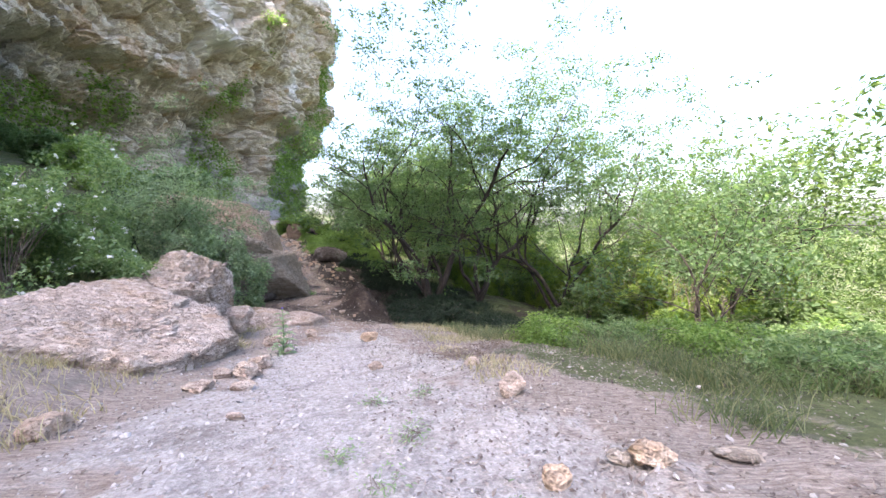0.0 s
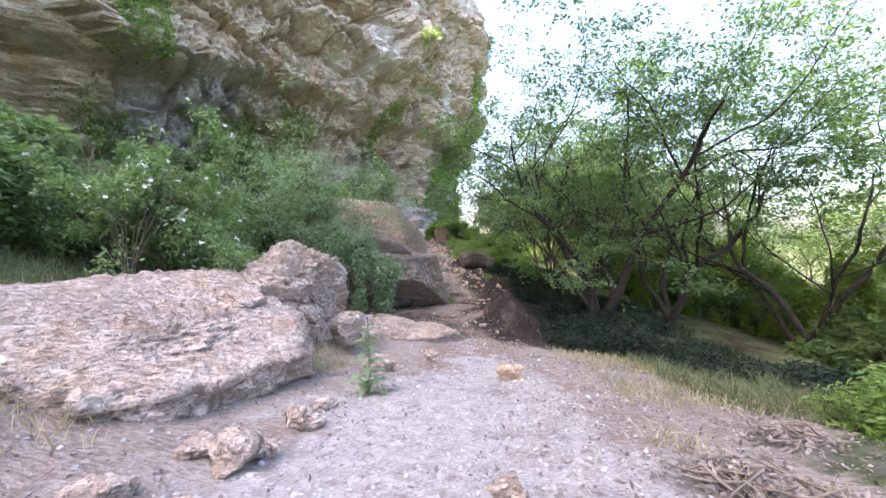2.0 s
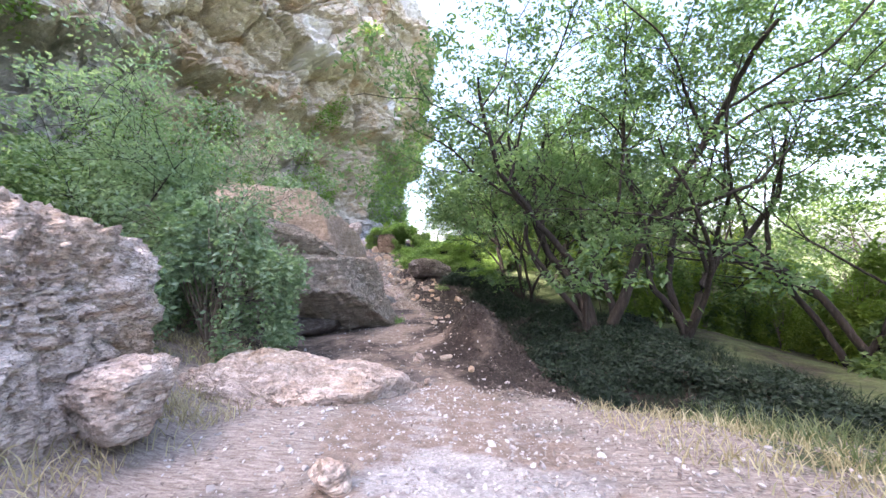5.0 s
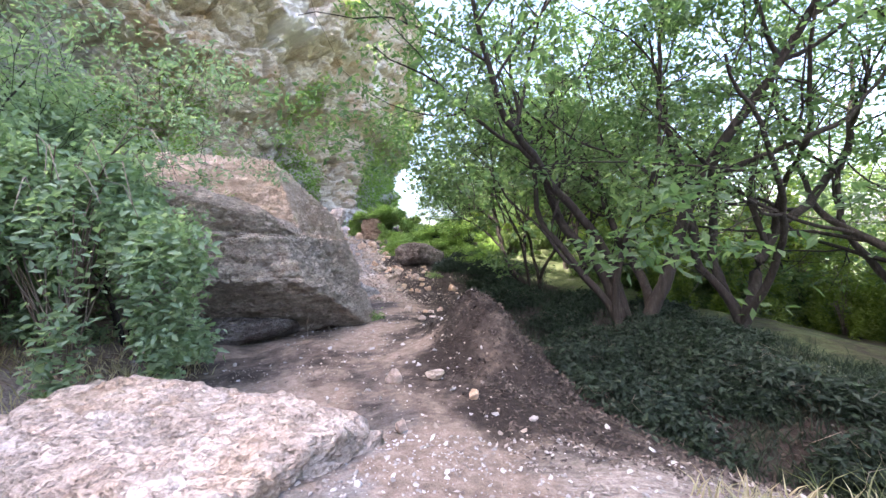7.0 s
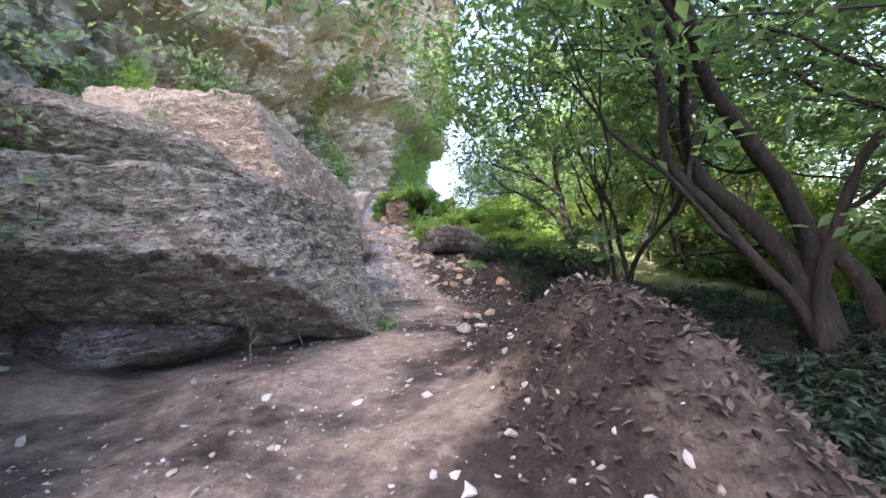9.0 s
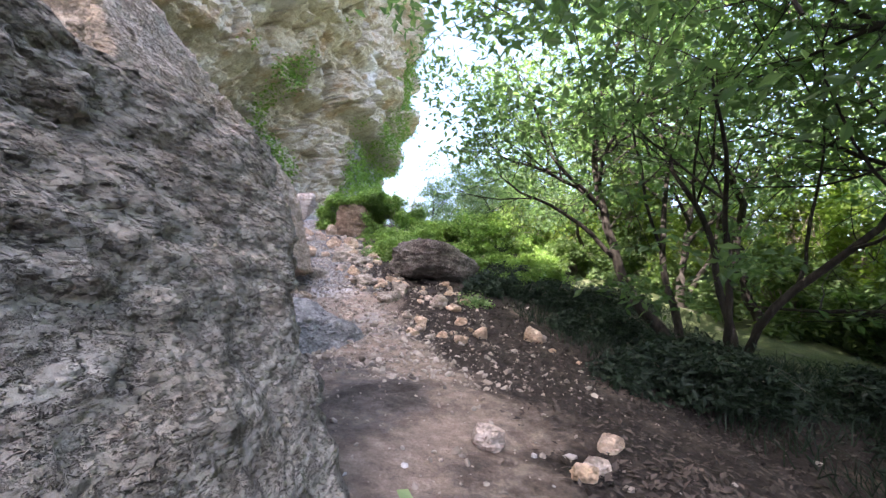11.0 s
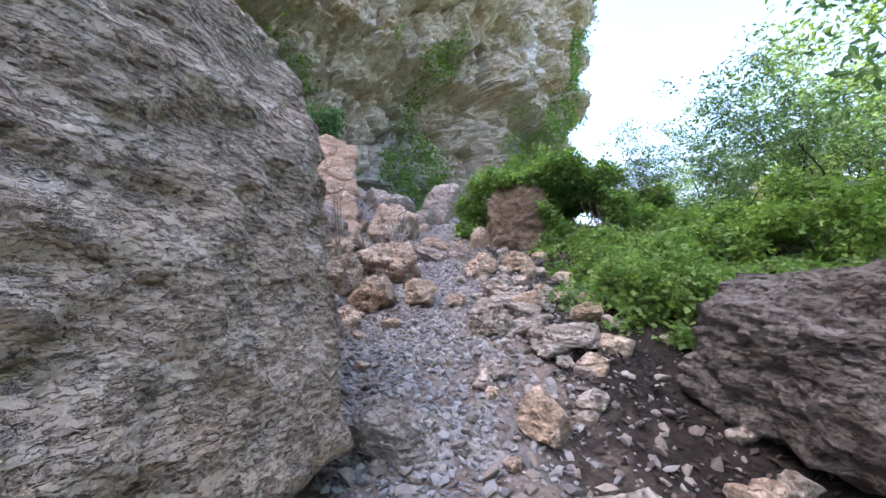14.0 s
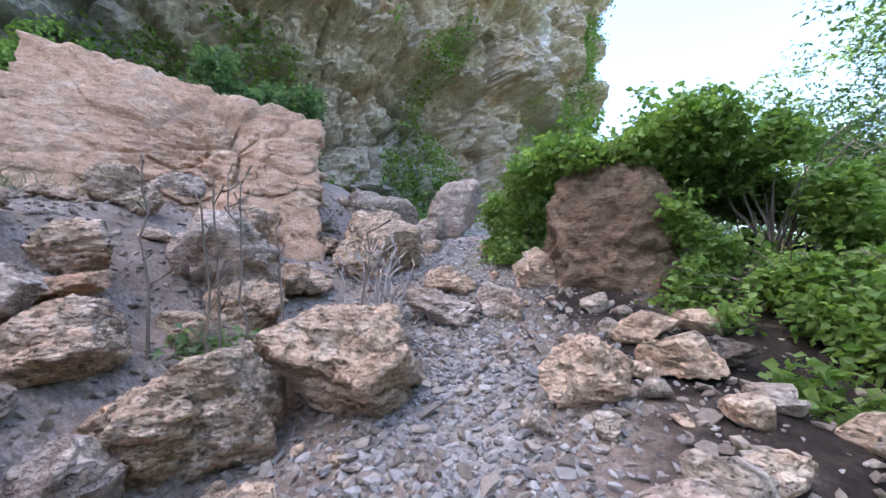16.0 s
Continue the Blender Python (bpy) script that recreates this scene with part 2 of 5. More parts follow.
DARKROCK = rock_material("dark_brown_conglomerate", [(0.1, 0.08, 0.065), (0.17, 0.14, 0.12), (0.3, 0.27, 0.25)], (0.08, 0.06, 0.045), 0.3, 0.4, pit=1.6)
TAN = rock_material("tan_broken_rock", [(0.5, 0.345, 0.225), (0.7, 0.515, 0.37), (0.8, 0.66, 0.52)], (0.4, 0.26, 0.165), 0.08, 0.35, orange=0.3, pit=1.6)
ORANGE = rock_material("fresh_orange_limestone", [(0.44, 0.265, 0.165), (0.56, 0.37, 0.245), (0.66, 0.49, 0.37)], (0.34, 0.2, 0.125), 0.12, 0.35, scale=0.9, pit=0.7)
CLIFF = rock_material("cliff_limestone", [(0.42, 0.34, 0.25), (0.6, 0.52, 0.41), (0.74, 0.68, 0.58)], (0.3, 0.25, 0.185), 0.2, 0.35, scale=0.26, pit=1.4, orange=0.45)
EARTH = rock_material("brown_earth", [(0.14, 0.09, 0.06), (0.22, 0.15, 0.1), (0.3, 0.22, 0.16)], (0.1, 0.07, 0.05), 0.05, 0.3, pit=0.8)
GROUND = ground_material()


def add_grey_beds(m):
    """Grey streaked beds and pale fresh scars on the cliff, by its own masks."""
    nt = m.node_tree
    b = nt.nodes["Principled BSDF"]
    base = b.inputs["Base Color"].links[0].from_socket
    co = nt.nodes.new("ShaderNodeNewGeometry").outputs["Position"]
    streak = tex(nt, "ShaderNodeTexNoise", 0.5, 7, 0.65, co, (1, 1, 0.35))
    grey = ramp(nt, streak.outputs[0], [(0.3, (0.17, 0.165, 0.16)), (0.5, (0.34, 0.33, 0.315)), (0.7, (0.52, 0.5, 0.46))])
    a = nt.nodes.new("ShaderNodeAttribute")
    a.attribute_name = "grey"
    c = nt.nodes.new("ShaderNodeAttribute")
    c.attribute_name = "scar"
    col = mixed(nt, a.outputs["Fac"], base, grey)
    nt.links.new(mixed(nt, c.outputs["Fac"], col, (0.72, 0.69, 0.66)), b.inputs["Base Color"])


add_grey_beds(CLIFF)
BARK = bark_material()
LEAF = leaf_material("tree_leaf", [(0.065, 0.11, 0.062), (0.1, 0.155, 0.09), (0.15, 0.205, 0.125)], 0.6)
# yellower copy of LEAF, with sunlight put into its colour
LEAF_YELLOW = leaf_material("sun_tinted_tree_leaf", [(0.065, 0.105, 0.045), (0.1, 0.15, 0.06), (0.14, 0.19, 0.075)], 0.45)
# lighter, yellower leaf colour standing in for direct sun on the thicket
LEAF_SUN = leaf_material("sun_brightened_leaf", [(0.1, 0.15, 0.035), (0.15, 0.21, 0.05), (0.2, 0.26, 0.075)], 0.5)
LEAF_BUSH = leaf_material("bramble_leaf", [(0.1, 0.16, 0.075), (0.16, 0.23, 0.115), (0.26, 0.33, 0.2)], 0.42)
LEAF_GREY = leaf_material("grey_green_leaf", [(0.15, 0.21, 0.155), (0.21, 0.28, 0.205), (0.3, 0.37, 0.28)], 0.45)
LEAF_IVY = leaf_material("ivy_leaf", [(0.1, 0.17, 0.045), (0.17, 0.26, 0.075), (0.25, 0.34, 0.12)], 0.4)
GRASS = leaf_material("grass_blade", [(0.08, 0.11, 0.06), (0.13, 0.155, 0.085), (0.25, 0.24, 0.165)], 0.35)
STRAW = leaf_material("dry_grass", [(0.26, 0.21, 0.145), (0.38, 0.32, 0.24), (0.48, 0.43, 0.34)], 0.3)
LITTER = plain_material("dead_leaf", (0.13, 0.1, 0.085), (0.38, 0.33, 0.29))
# dark brown dead leaves, toned down further for the shade under the trees
LITTER_SHADED = plain_material("dead_leaf_toned_for_shade", (0.03, 0.023, 0.019), (0.11, 0.085, 0.07))
# leaf green lowered to near black, standing in for the canopy's shade
LEAF_SHADED = leaf_material("herb_leaf_toned_for_shade", [(0.011, 0.021, 0.012), (0.018, 0.032, 0.019), (0.029, 0.046, 0.027)], 0.2)
GREY_GRAVEL = plain_material("grey_gravel_stone", (0.17, 0.155, 0.145), (0.42, 0.395, 0.375), 30)
GRAVEL = plain_material("gravel_stone", (0.27, 0.245, 0.225), (0.56, 0.53, 0.51), 30)
CHIPS = plain_material("rubble_chip", (0.17, 0.135, 0.11), (0.42, 0.36, 0.3), 30)
PALE_TWIG = plain_material("bleached_twig", (0.38, 0.34, 0.31), (0.52, 0.47, 0.43))
TWIG = plain_material("dry_twig", (0.16, 0.12, 0.09), (0.3, 0.25, 0.2))
FLOWER = plain_material("white_flower", (0.75, 0.75, 0.7), (0.85, 0.84, 0.8))
PURPLE = plain_material("thistle_flower", (0.12, 0.08, 0.35), (0.22, 0.14, 0.45))

# ---- ground ----
PATH_Y = (-60, -1.5, 4, 8, 11.3, 15.4, 18.6, 21, 24.4, 27.6, 31, 35, 60)
PATH_X = (2, -0.8, -1.8, -2.1, -2.7, -4.4, -5.1, -5.8, -7.3, -9.1, -10.9, -12.6, -20)
LEVEL_Y = (-60, -2, 4, 8.5, 9.7, 13, 15, 18, 21, 23.3, 25, 26.4, 28.4, 30, 31, 34.5, 40, 60)
LEVEL_Z = (4, 0.66, -0.14, -0.92, -1.05, -1.42, -1.4, -1.32, -1.2, -1.05, -0.66, -0.3, 0.18, 0.62, 0.95, 2.2, 2.7, 3.4)


def ground_parts(x, y):
    x, y = np.asarray(x, float), np.asarray(y, float)
    centre = np.interp(y, PATH_Y, PATH_X)
    level = (np.interp(y - 0.5, LEVEL_Y, LEVEL_Z) + np.interp(y + 0.5, LEVEL_Y, LEVEL_Z) + np.interp(y, LEVEL_Y, LEVEL_Z)) / 3
    return centre, level, x - centre


def ground_z(x, y):
    centre, level, d = ground_parts(x, y)
    x, y = np.asarray(x, float), np.asarray(y, float)
    left = np.maximum(0, -d - 2.6)
    z = level + 0.3 * left - 0.0016 * np.minimum(left, 60) ** 2
    z = z + 0.45 * np.clip(-d - 1.4, 0, 2.6) * sstep(25.8, 28, y) * (1 - sstep(36, 44, y))
    right = np.maximum(0, d - 1.5)
    drop = sstep(6, 14, y)
    z = z - right * (0.02 + 0.1 * drop) * np.where(right > 0, 1, 0) * np.clip(10 / np.maximum(right, 1e-3), 0, 1)
    z = z - 0.25 * np.clip(right - 10, 0, 60)
    # the leafy earth bank beside the path and the undercut right of it
    z = z + 0.85 * np.exp(-(((d - 1.95) / 0.62) ** 2)) * sstep(14.5, 15.7, y) * (1 - sstep(16.7, 18.4, y))
    z = z - 0.5 * np.exp(-(((d - 4.0) / 1.4) ** 2)) * sstep(11.5, 14, y) * (1 - sstep(19, 24, y))
    p = np.stack([x, y, np.zeros_like(x)], -1).reshape(-1, 3)
    n = (0.10 * fbm(p * 0.45, 3, 3) + 0.035 * fbm(p * 2.1, 3, 9)).reshape(x.shape)
    return z + n * (1 - 0.55 * np.exp(-((d / 0.8) ** 2)))


def graded(lo, hi, near_lo, near_hi, step, growth=1.22):
    mid = list(np.arange(near_lo, near_hi + 1e-6, step))
    a, s = near_lo, step
    low = []
    while a > lo:
        s *= growth
        a -= s
        low.append(a)
    b, s = mid[-1], step
    high = []
    while b < hi:
        s *= growth
        b += s
        high.append(b)
    return np.array(low[::-1] + mid + high)


def build_ground():
    xs, ys = graded(-1500, 1500, -14, 5, 0.13), graded(-1500, 1500, -3, 36, 0.13)
    gx, gy = np.meshgrid(xs, ys)
    z = ground_z(gx, gy)
    far = np.maximum(np.abs(gx) - 120, 0) + np.maximum(np.abs(gy) - 150, 0)
    z = np.where(far > 0, np.clip(z, -30, 30), z)
    nx, ny = len(xs), len(ys)
    idx = np.arange(nx * ny).reshape(ny, nx)
    faces = np.stack([idx[:-1, :-1], idx[:-1, 1:], idx[1:, 1:], idx[1:, :-1]], -1).reshape(-1, 4)
    _, _, d = ground_parts(gx, gy)
    width = np.interp(gy, (-3, 6, 9, 12, 17, 20, 24, 30, 36), (2.2, 1.7, 0.9, 0.5, 0.4, 0.6, 0.9, 0.8, 0.8))
    gravel = 1 - sstep(width * 0.3, width * 1.6, np.abs(d))
    gravel = np.maximum(gravel, sstep(22, 25, gy) * (1 - sstep(1.2, 3, np.abs(d))) * 0.3)
    gravel *= np.interp(gy, (8, 12, 18, 23), (1, 0.3, 0.2, 0.42))
    grass = sstep(2.6, 4.2, d - 0.5 * np.sin(gy)) * (1 - sstep(20, 22, gy) * (1 - sstep(3, 5, d)))
    grass = np.maximum(grass, sstep(4.5, 7, -d))
    dry = sstep(0.6, 1.6, np.abs(d)) * (1 - sstep(12, 14, gy)) + 0.3 * (gy > 12) * (d < -1) * (gy < 17) + 0.55 * sstep(25.5, 28, gy) * (1 - sstep(1.0, 2.5, d))
    # dark soil right of the path, with the trees' shade put into the mask
    humus_shade = sstep(0.3, 1.4, d) * sstep(11.5, 14, gy) * (1 - 0.15 * sstep(28, 32, gy)) * (1 - sstep(6, 9, d))
    humus_shade = np.maximum(humus_shade, 0.42 * sstep(11.5, 14, gy) * (1 - sstep(22, 25, gy)) * sstep(-5, -3, d))
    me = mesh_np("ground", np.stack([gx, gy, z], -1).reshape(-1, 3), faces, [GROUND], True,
                 {"gravel": gravel.ravel(), "grass": grass.ravel(), "dry": np.clip(dry, 0, 1).ravel(), "humus_shade": humus_shade.ravel()})
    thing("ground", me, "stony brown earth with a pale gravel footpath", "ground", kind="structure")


build_ground()


def on_ground(x, y):
    return float(ground_z(np.array([x]), np.array([y]))[0])

# ---- rocks ----


def ico(level):
    bm = bmesh.new()
    bmesh.ops.create_icosphere(bm, subdivisions=level, radius=1.0)
    v = np.array([x.co[:] for x in bm.verts])
    f = np.array([[x.index for x in face.verts] for face in bm.faces])
    bm.free()
    return v, f


ICO = {n: ico(n) for n in (1, 2, 3, 4, 5, 6, 7)}


def rock_mesh(name, size, seed, mat, level=4, planes=12, box=3.5, rough=0.06, bed=0.0, pits=0.0, blocky=0.0, smooth=True, cut=(0.72, 1.0), facets=(), gnarl=0.0):
    """A boulder: a rounded block cut by random planes, with ledges, fissures and pits. size: its half widths."""
    v, f = ICO[level]
    rng = np.random.default_rng(seed)
    r = 1 / (np.abs(v) ** box).sum(1) ** (1 / box)
    for _ in range(planes):
        n = rng.normal(size=3)
        n /= np.linalg.norm(n)
        d = rng.uniform(*cut)
        dot = v @ n
        r = np.minimum(r, np.where(dot > 0.05, d / np.maximum(dot, 0.05), 9))
    p = v * r[:, None] * np.array(size)
    if facets:
        r = np.full(len(v), 9.0)
        for a, b, c, d in facets:
            n = np.array([a, b, c]) / math.sqrt(a * a + b * b + c * c)
            dot = v @ n
            r = np.minimum(r, np.where(dot > 0.03, d / np.maximum(dot, 0.03), 9))
        for _ in range(planes):
            n = rng.normal(size=3)
            n /= np.linalg.norm(n)
            dot = v @ n
            r = np.minimum(r, np.where(dot > 0.05, rng.uniform(*cut) * np.percentile(r, 80) / np.maximum(dot, 0.05), 9))
        p = v * np.minimum(r, 4.5)[:, None]
    big = float(np.mean(size))
    k = seed * 7 + 3
    out = rough * big * (fbm(p * 1.3 / big + seed, 3, k) + 0.5 * fbm(p * 5 / big, 3, k + 11))
    if bed:
        zz = p[:, 2] + 0.12 * big * vnoise(p * 0.9 / big, k + 5)
        lay = np.floor(zz * 7 / big)
        edge = zz * 7 / big - lay
        step = hash3(lay.astype(np.int64), np.zeros(len(p), np.int64), np.zeros(len(p), np.int64), k)
        out = out + bed * big * ((step - 0.5) * 0.6 - 0.9 * np.exp(-(np.minimum(edge, 1 - edge) / 0.1) ** 2)) * (np.abs(v[:, 2]) < 0.9)
    if blocky:
        d1, d2, who = cells(p * (2.2 / big) * np.array([1, 1, 1.5]), k)
        out = out + blocky * big * ((who - 0.5) * 0.9 - 0.7 * np.exp(-(((d2 - d1) / 0.09) ** 2)))
    if gnarl:
        q = p + 0.12 * np.stack([vnoise(p * 2.0, k + 61), vnoise(p * 2.0, k + 62), vnoise(p * 2.0, k + 63)], -1)
        for scale, amp in ((1.3, 1.05), (3.4, 0.85), (8.5, 0.75), (19.0, 0.5)):
            out = out + gnarl * amp * (0.45 - 1.5 * np.abs(vnoise(q * scale * np.array([1, 1, 2.0]), k + int(scale * 10))))
    if pits:
        w = p + 0.07 * np.stack([fbm(p * 6.0, 2, k + 71), fbm(p * 6.0, 2, k + 72), fbm(p * 6.0, 2, k + 73)], -1)
        d1, d2, who = cells(w * np.array([5.0, 5.0, 9.5]), k + 20)
        out = out + pits * ((0.5 - d1) * (0.4 + 0.9 * who) - 1.3 * np.exp(-((d1 / 0.36) ** 2)) * (who > 0.8))
        d1, _, who = cells(w * np.array([12.0, 12.0, 20.0]), k + 30)
        out = out + 0.45 * pits * ((0.5 - d1) * (0.3 + who) - 1.2 * np.exp(-((d1 / 0.36) ** 2)) * (who > 0.82))
    return mesh_np(name, p + v * out[:, None], f, [mat], smooth)


def rock(name, at, size, seed, mat, label, turn=(0, 0, 0), category="rock", group="", **kw):
    """at: x, y and the height of its middle; None: sunk a little into the ground."""
    x, y, z = at
    if z is None:
        z = on_ground(x, y) + size[2] * 0.55
    return thing(name, rock_mesh(name, size, seed, mat, **kw), label, category, group, at=pose(x, y, z, *turn))


# the slab and the blocks beside the start of the path
rock("flat_slab", (-5.6, 5.9, -0.1), (1.2, 1.2, 0.6), 11, PALE, "pale pinkish limestone slab lying tilted on the bank", level=6, planes=4, cut=(1.0, 1.2), rough=0.05, bed=0.08, blocky=0.045, pits=0.012, gnarl=0.085,
     facets=[(0.285, 0, 0.958, 0.42), (0.93, -0.05, -0.36, 1.45), (0.25, -0.95, -0.2, 1.7), (0.3, 0.95, -0.1, 2.0), (-1, 0, 0, 2.2), (0, 0, -1, 0.5), (0.8, 0.6, 0, 1.7), (0.7, -0.7, -0.2, 1.75)])
rock("upright_block", (-6.2, 9.4, 0.25), (1.1, 1.1, 1.0), 23, PALE, "pale limestone block with an orange stain behind the slab", level=6, planes=5, cut=(0.95, 1.15), rough=0.09, bed=0.008, blocky=0.1, pits=0.035, gnarl=0.1,
     facets=[(0.16, 0.05, 0.98, 0.92), (0.98, 0.1, 0.1, 0.58), (0.6, -0.35, 0.72, 0.82), (0.75, -0.6, -0.1, 0.95), (-0.45, -0.3, 0.84, 0.98), (0.35, 0.3, 0.89, 0.86), (0.1, -0.72, 0.68, 0.98), (0.25, -0.95, 0.1, 1.1), (0, 1, 0, 1.1), (-1, 0, 0.2, 1.1), (0, 0, -1, 1.2), (0.7, 0, 0.7, 1.22)])
rock("flat_slab", (-8.4, 4.2, 0.25), (1.7, 1.6, 0.6), 31, PALE, "pale tilted limestone slab grown round with dry grass", (6, 16, 10), level=6, planes=9, rough=0.05, bed=0.05, blocky=0.03, gnarl=0.05)
rock("thin_slab", (-6.1, 7.35, 0.47), (0.75, 0.3, 0.09), 37, PALE, "thin flat plate of limestone on the slab", (4, 12, -10), level=5, box=5, gnarl=0.02, smooth=False)
rock("foot_stone", (-5.4, 9.8, -0.55), (0.5, 0.4, 0.35), 39, PALE, "small pale stone at the foot of the block", (0, 0, 15), level=5, bed=0.03, gnarl=0.03)
# the bare hump of rock in the path
rock("rock_hump", (-5.0, 12.2, -1.45), (1.75, 1.0, 0.55), 41, PALE, "low worn hump of bare rock in the path", (0, 5, -8), level=6, planes=8, rough=0.06, blocky=0.05, pits=0.01, gnarl=0.05)
# the large boulders at the left hand of the path
rock("large_boulder", (-7.6, 18.0, 0.0), (1.7, 2.3, 1.2), 53, BOULDER, "huge brownish-grey lichen-covered boulder overhanging the path", level=7, planes=4, cut=(1.05, 1.3), rough=0.04, bed=0.008, blocky=0.03, pits=0.075, gnarl=0.03,
     facets=[(0.873, 0, 0.488, 1.38), (0.25, -0.6, -0.76, 1.5), (0.12, 0.0, 1, 0.82), (0.88, 0.476, 0.2, 2.0), (0.45, 0.89, 0, 2.7), (0.45, -0.85, 0.25, 2.05), (-1, 0, 0, 2.3), (0, 0, -1, 1.35), (0.6, -0.6, -0.5, 2.05)])
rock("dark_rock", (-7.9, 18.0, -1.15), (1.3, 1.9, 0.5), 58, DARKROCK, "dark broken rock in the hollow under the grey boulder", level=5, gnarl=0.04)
rock("roof_slab", (-8.9, 18.4, 1.36), (1.9, 1.7, 0.5), 57, BOULDER, "grey slab leaning on the back of the boulder", (2, 18, 20), level=6, planes=8, gnarl=0.05, bed=0.02)
rock("large_boulder", (-10.6, 23.3, 1.3), (2.2, 2.4, 1.5), 61, CONGLO, "huge pitted brown conglomerate boulder undercut at its foot", level=7, planes=4, cut=(1.05, 1.25), rough=0.03, bed=0.006, blocky=0.03, pits=0.095, gnarl=0.03,
     facets=[(0.95, 0.124, 0.286, 1.9), (0.3, 0, -0.95, 2.05), (0.1, 0.25, 0.96, 1.36), (0.5, 0.86, 0.1, 3.15), (0.3, -0.95, 0, 3.2), (-1, 0, 0, 3.0), (0, 0, -1, 1.75), (0.5, 0.5, 0.7, 2.45)])
rock("ledge_rock", (-9.95, 23.2, -0.82), (2.25, 2.9, 0.55), 67, PALE, "layered rock ledge under the overhanging boulder", (0, 0, 4), level=6, bed=0.06, pits=0.02, blocky=0.04, gnarl=0.05)
rock("foot_rock", (-9.75, 25.8, -0.2), (0.65, 0.75, 0.7), 69, CONGLO, "brown pitted rock at the foot of the overhanging boulder", (0, 8, 25), level=6, planes=8, pits=0.05, gnarl=0.04, blocky=0.04)
rock("grey_slab", (-7.4, 22.3, -1.05), (1.1, 1.15, 0.45), 71, BLUEGREY, "rounded bluish-grey slab beside the path", (4, 6, 15), level=6, planes=8, pits=0.012, gnarl=0.025)
rock("dark_boulder", (-6.0, 27.55, 0.2), (1.12, 0.85, 0.5), 83, DARKROCK, "dark brown pebbly boulder undercut above the path", (0, 4, 20), level=6, planes=8, pits=0.03, blocky=0.025, rough=0.06, gnarl=0.05)
rock("orange_slab", (-15.2, 31.2, 2.9), (1.8, 1.8, 1.4), 97, ORANGE, "large smooth orange limestone block split from the cliff", level=7, planes=5, cut=(0.98, 1.2), rough=0.05, bed=0.015, blocky=0.085, pits=0.02, gnarl=0.05,
     facets=[(0.78, -0.62, 0.35, 0.75), (0.2, 0.1, 0.97, 1.3), (0.62, 0.78, 0, 1.6), (-0.62, -0.78, 0, 2.3), (-0.78, 0.62, 0, 2.0), (0, 0, -1, 1.9)])
rock("stained_block", (-17.6, 28.9, 2.3), (1.6, 1.3, 1.1), 98, ORANGE, "broken orange rock with a bluish-white stain", (6, 8, 30), level=6, planes=10, bed=0.03, blocky=0.04, gnarl=0.05)
rock("earth_block", (-9.75, 32.35, 1.55), (0.62, 0.75, 1.0), 101, EARTH, "upright brown earth and rock stump overgrown with ivy", (0, 4, 20), level=6, pits=0.02, rough=0.07, gnarl=0.06)
rock("grey_block", (-14.9, 35.0, 2.9), (0.95, 0.6, 0.5), 103, GREYROCK, "grey split boulder at the head of the rubble", (10, 12, 30), level=5, bed=0.03, blocky=0.05, gnarl=0.04)
rock("pale_block", (-13.3, 35.9, 3.0), (0.6, 0.55, 0.75), 107, PALE, "pale upright rock at the head of the rubble", (0, 8, 10), level=5, bed=0.03, gnarl=0.04)


# ---- cliff ----


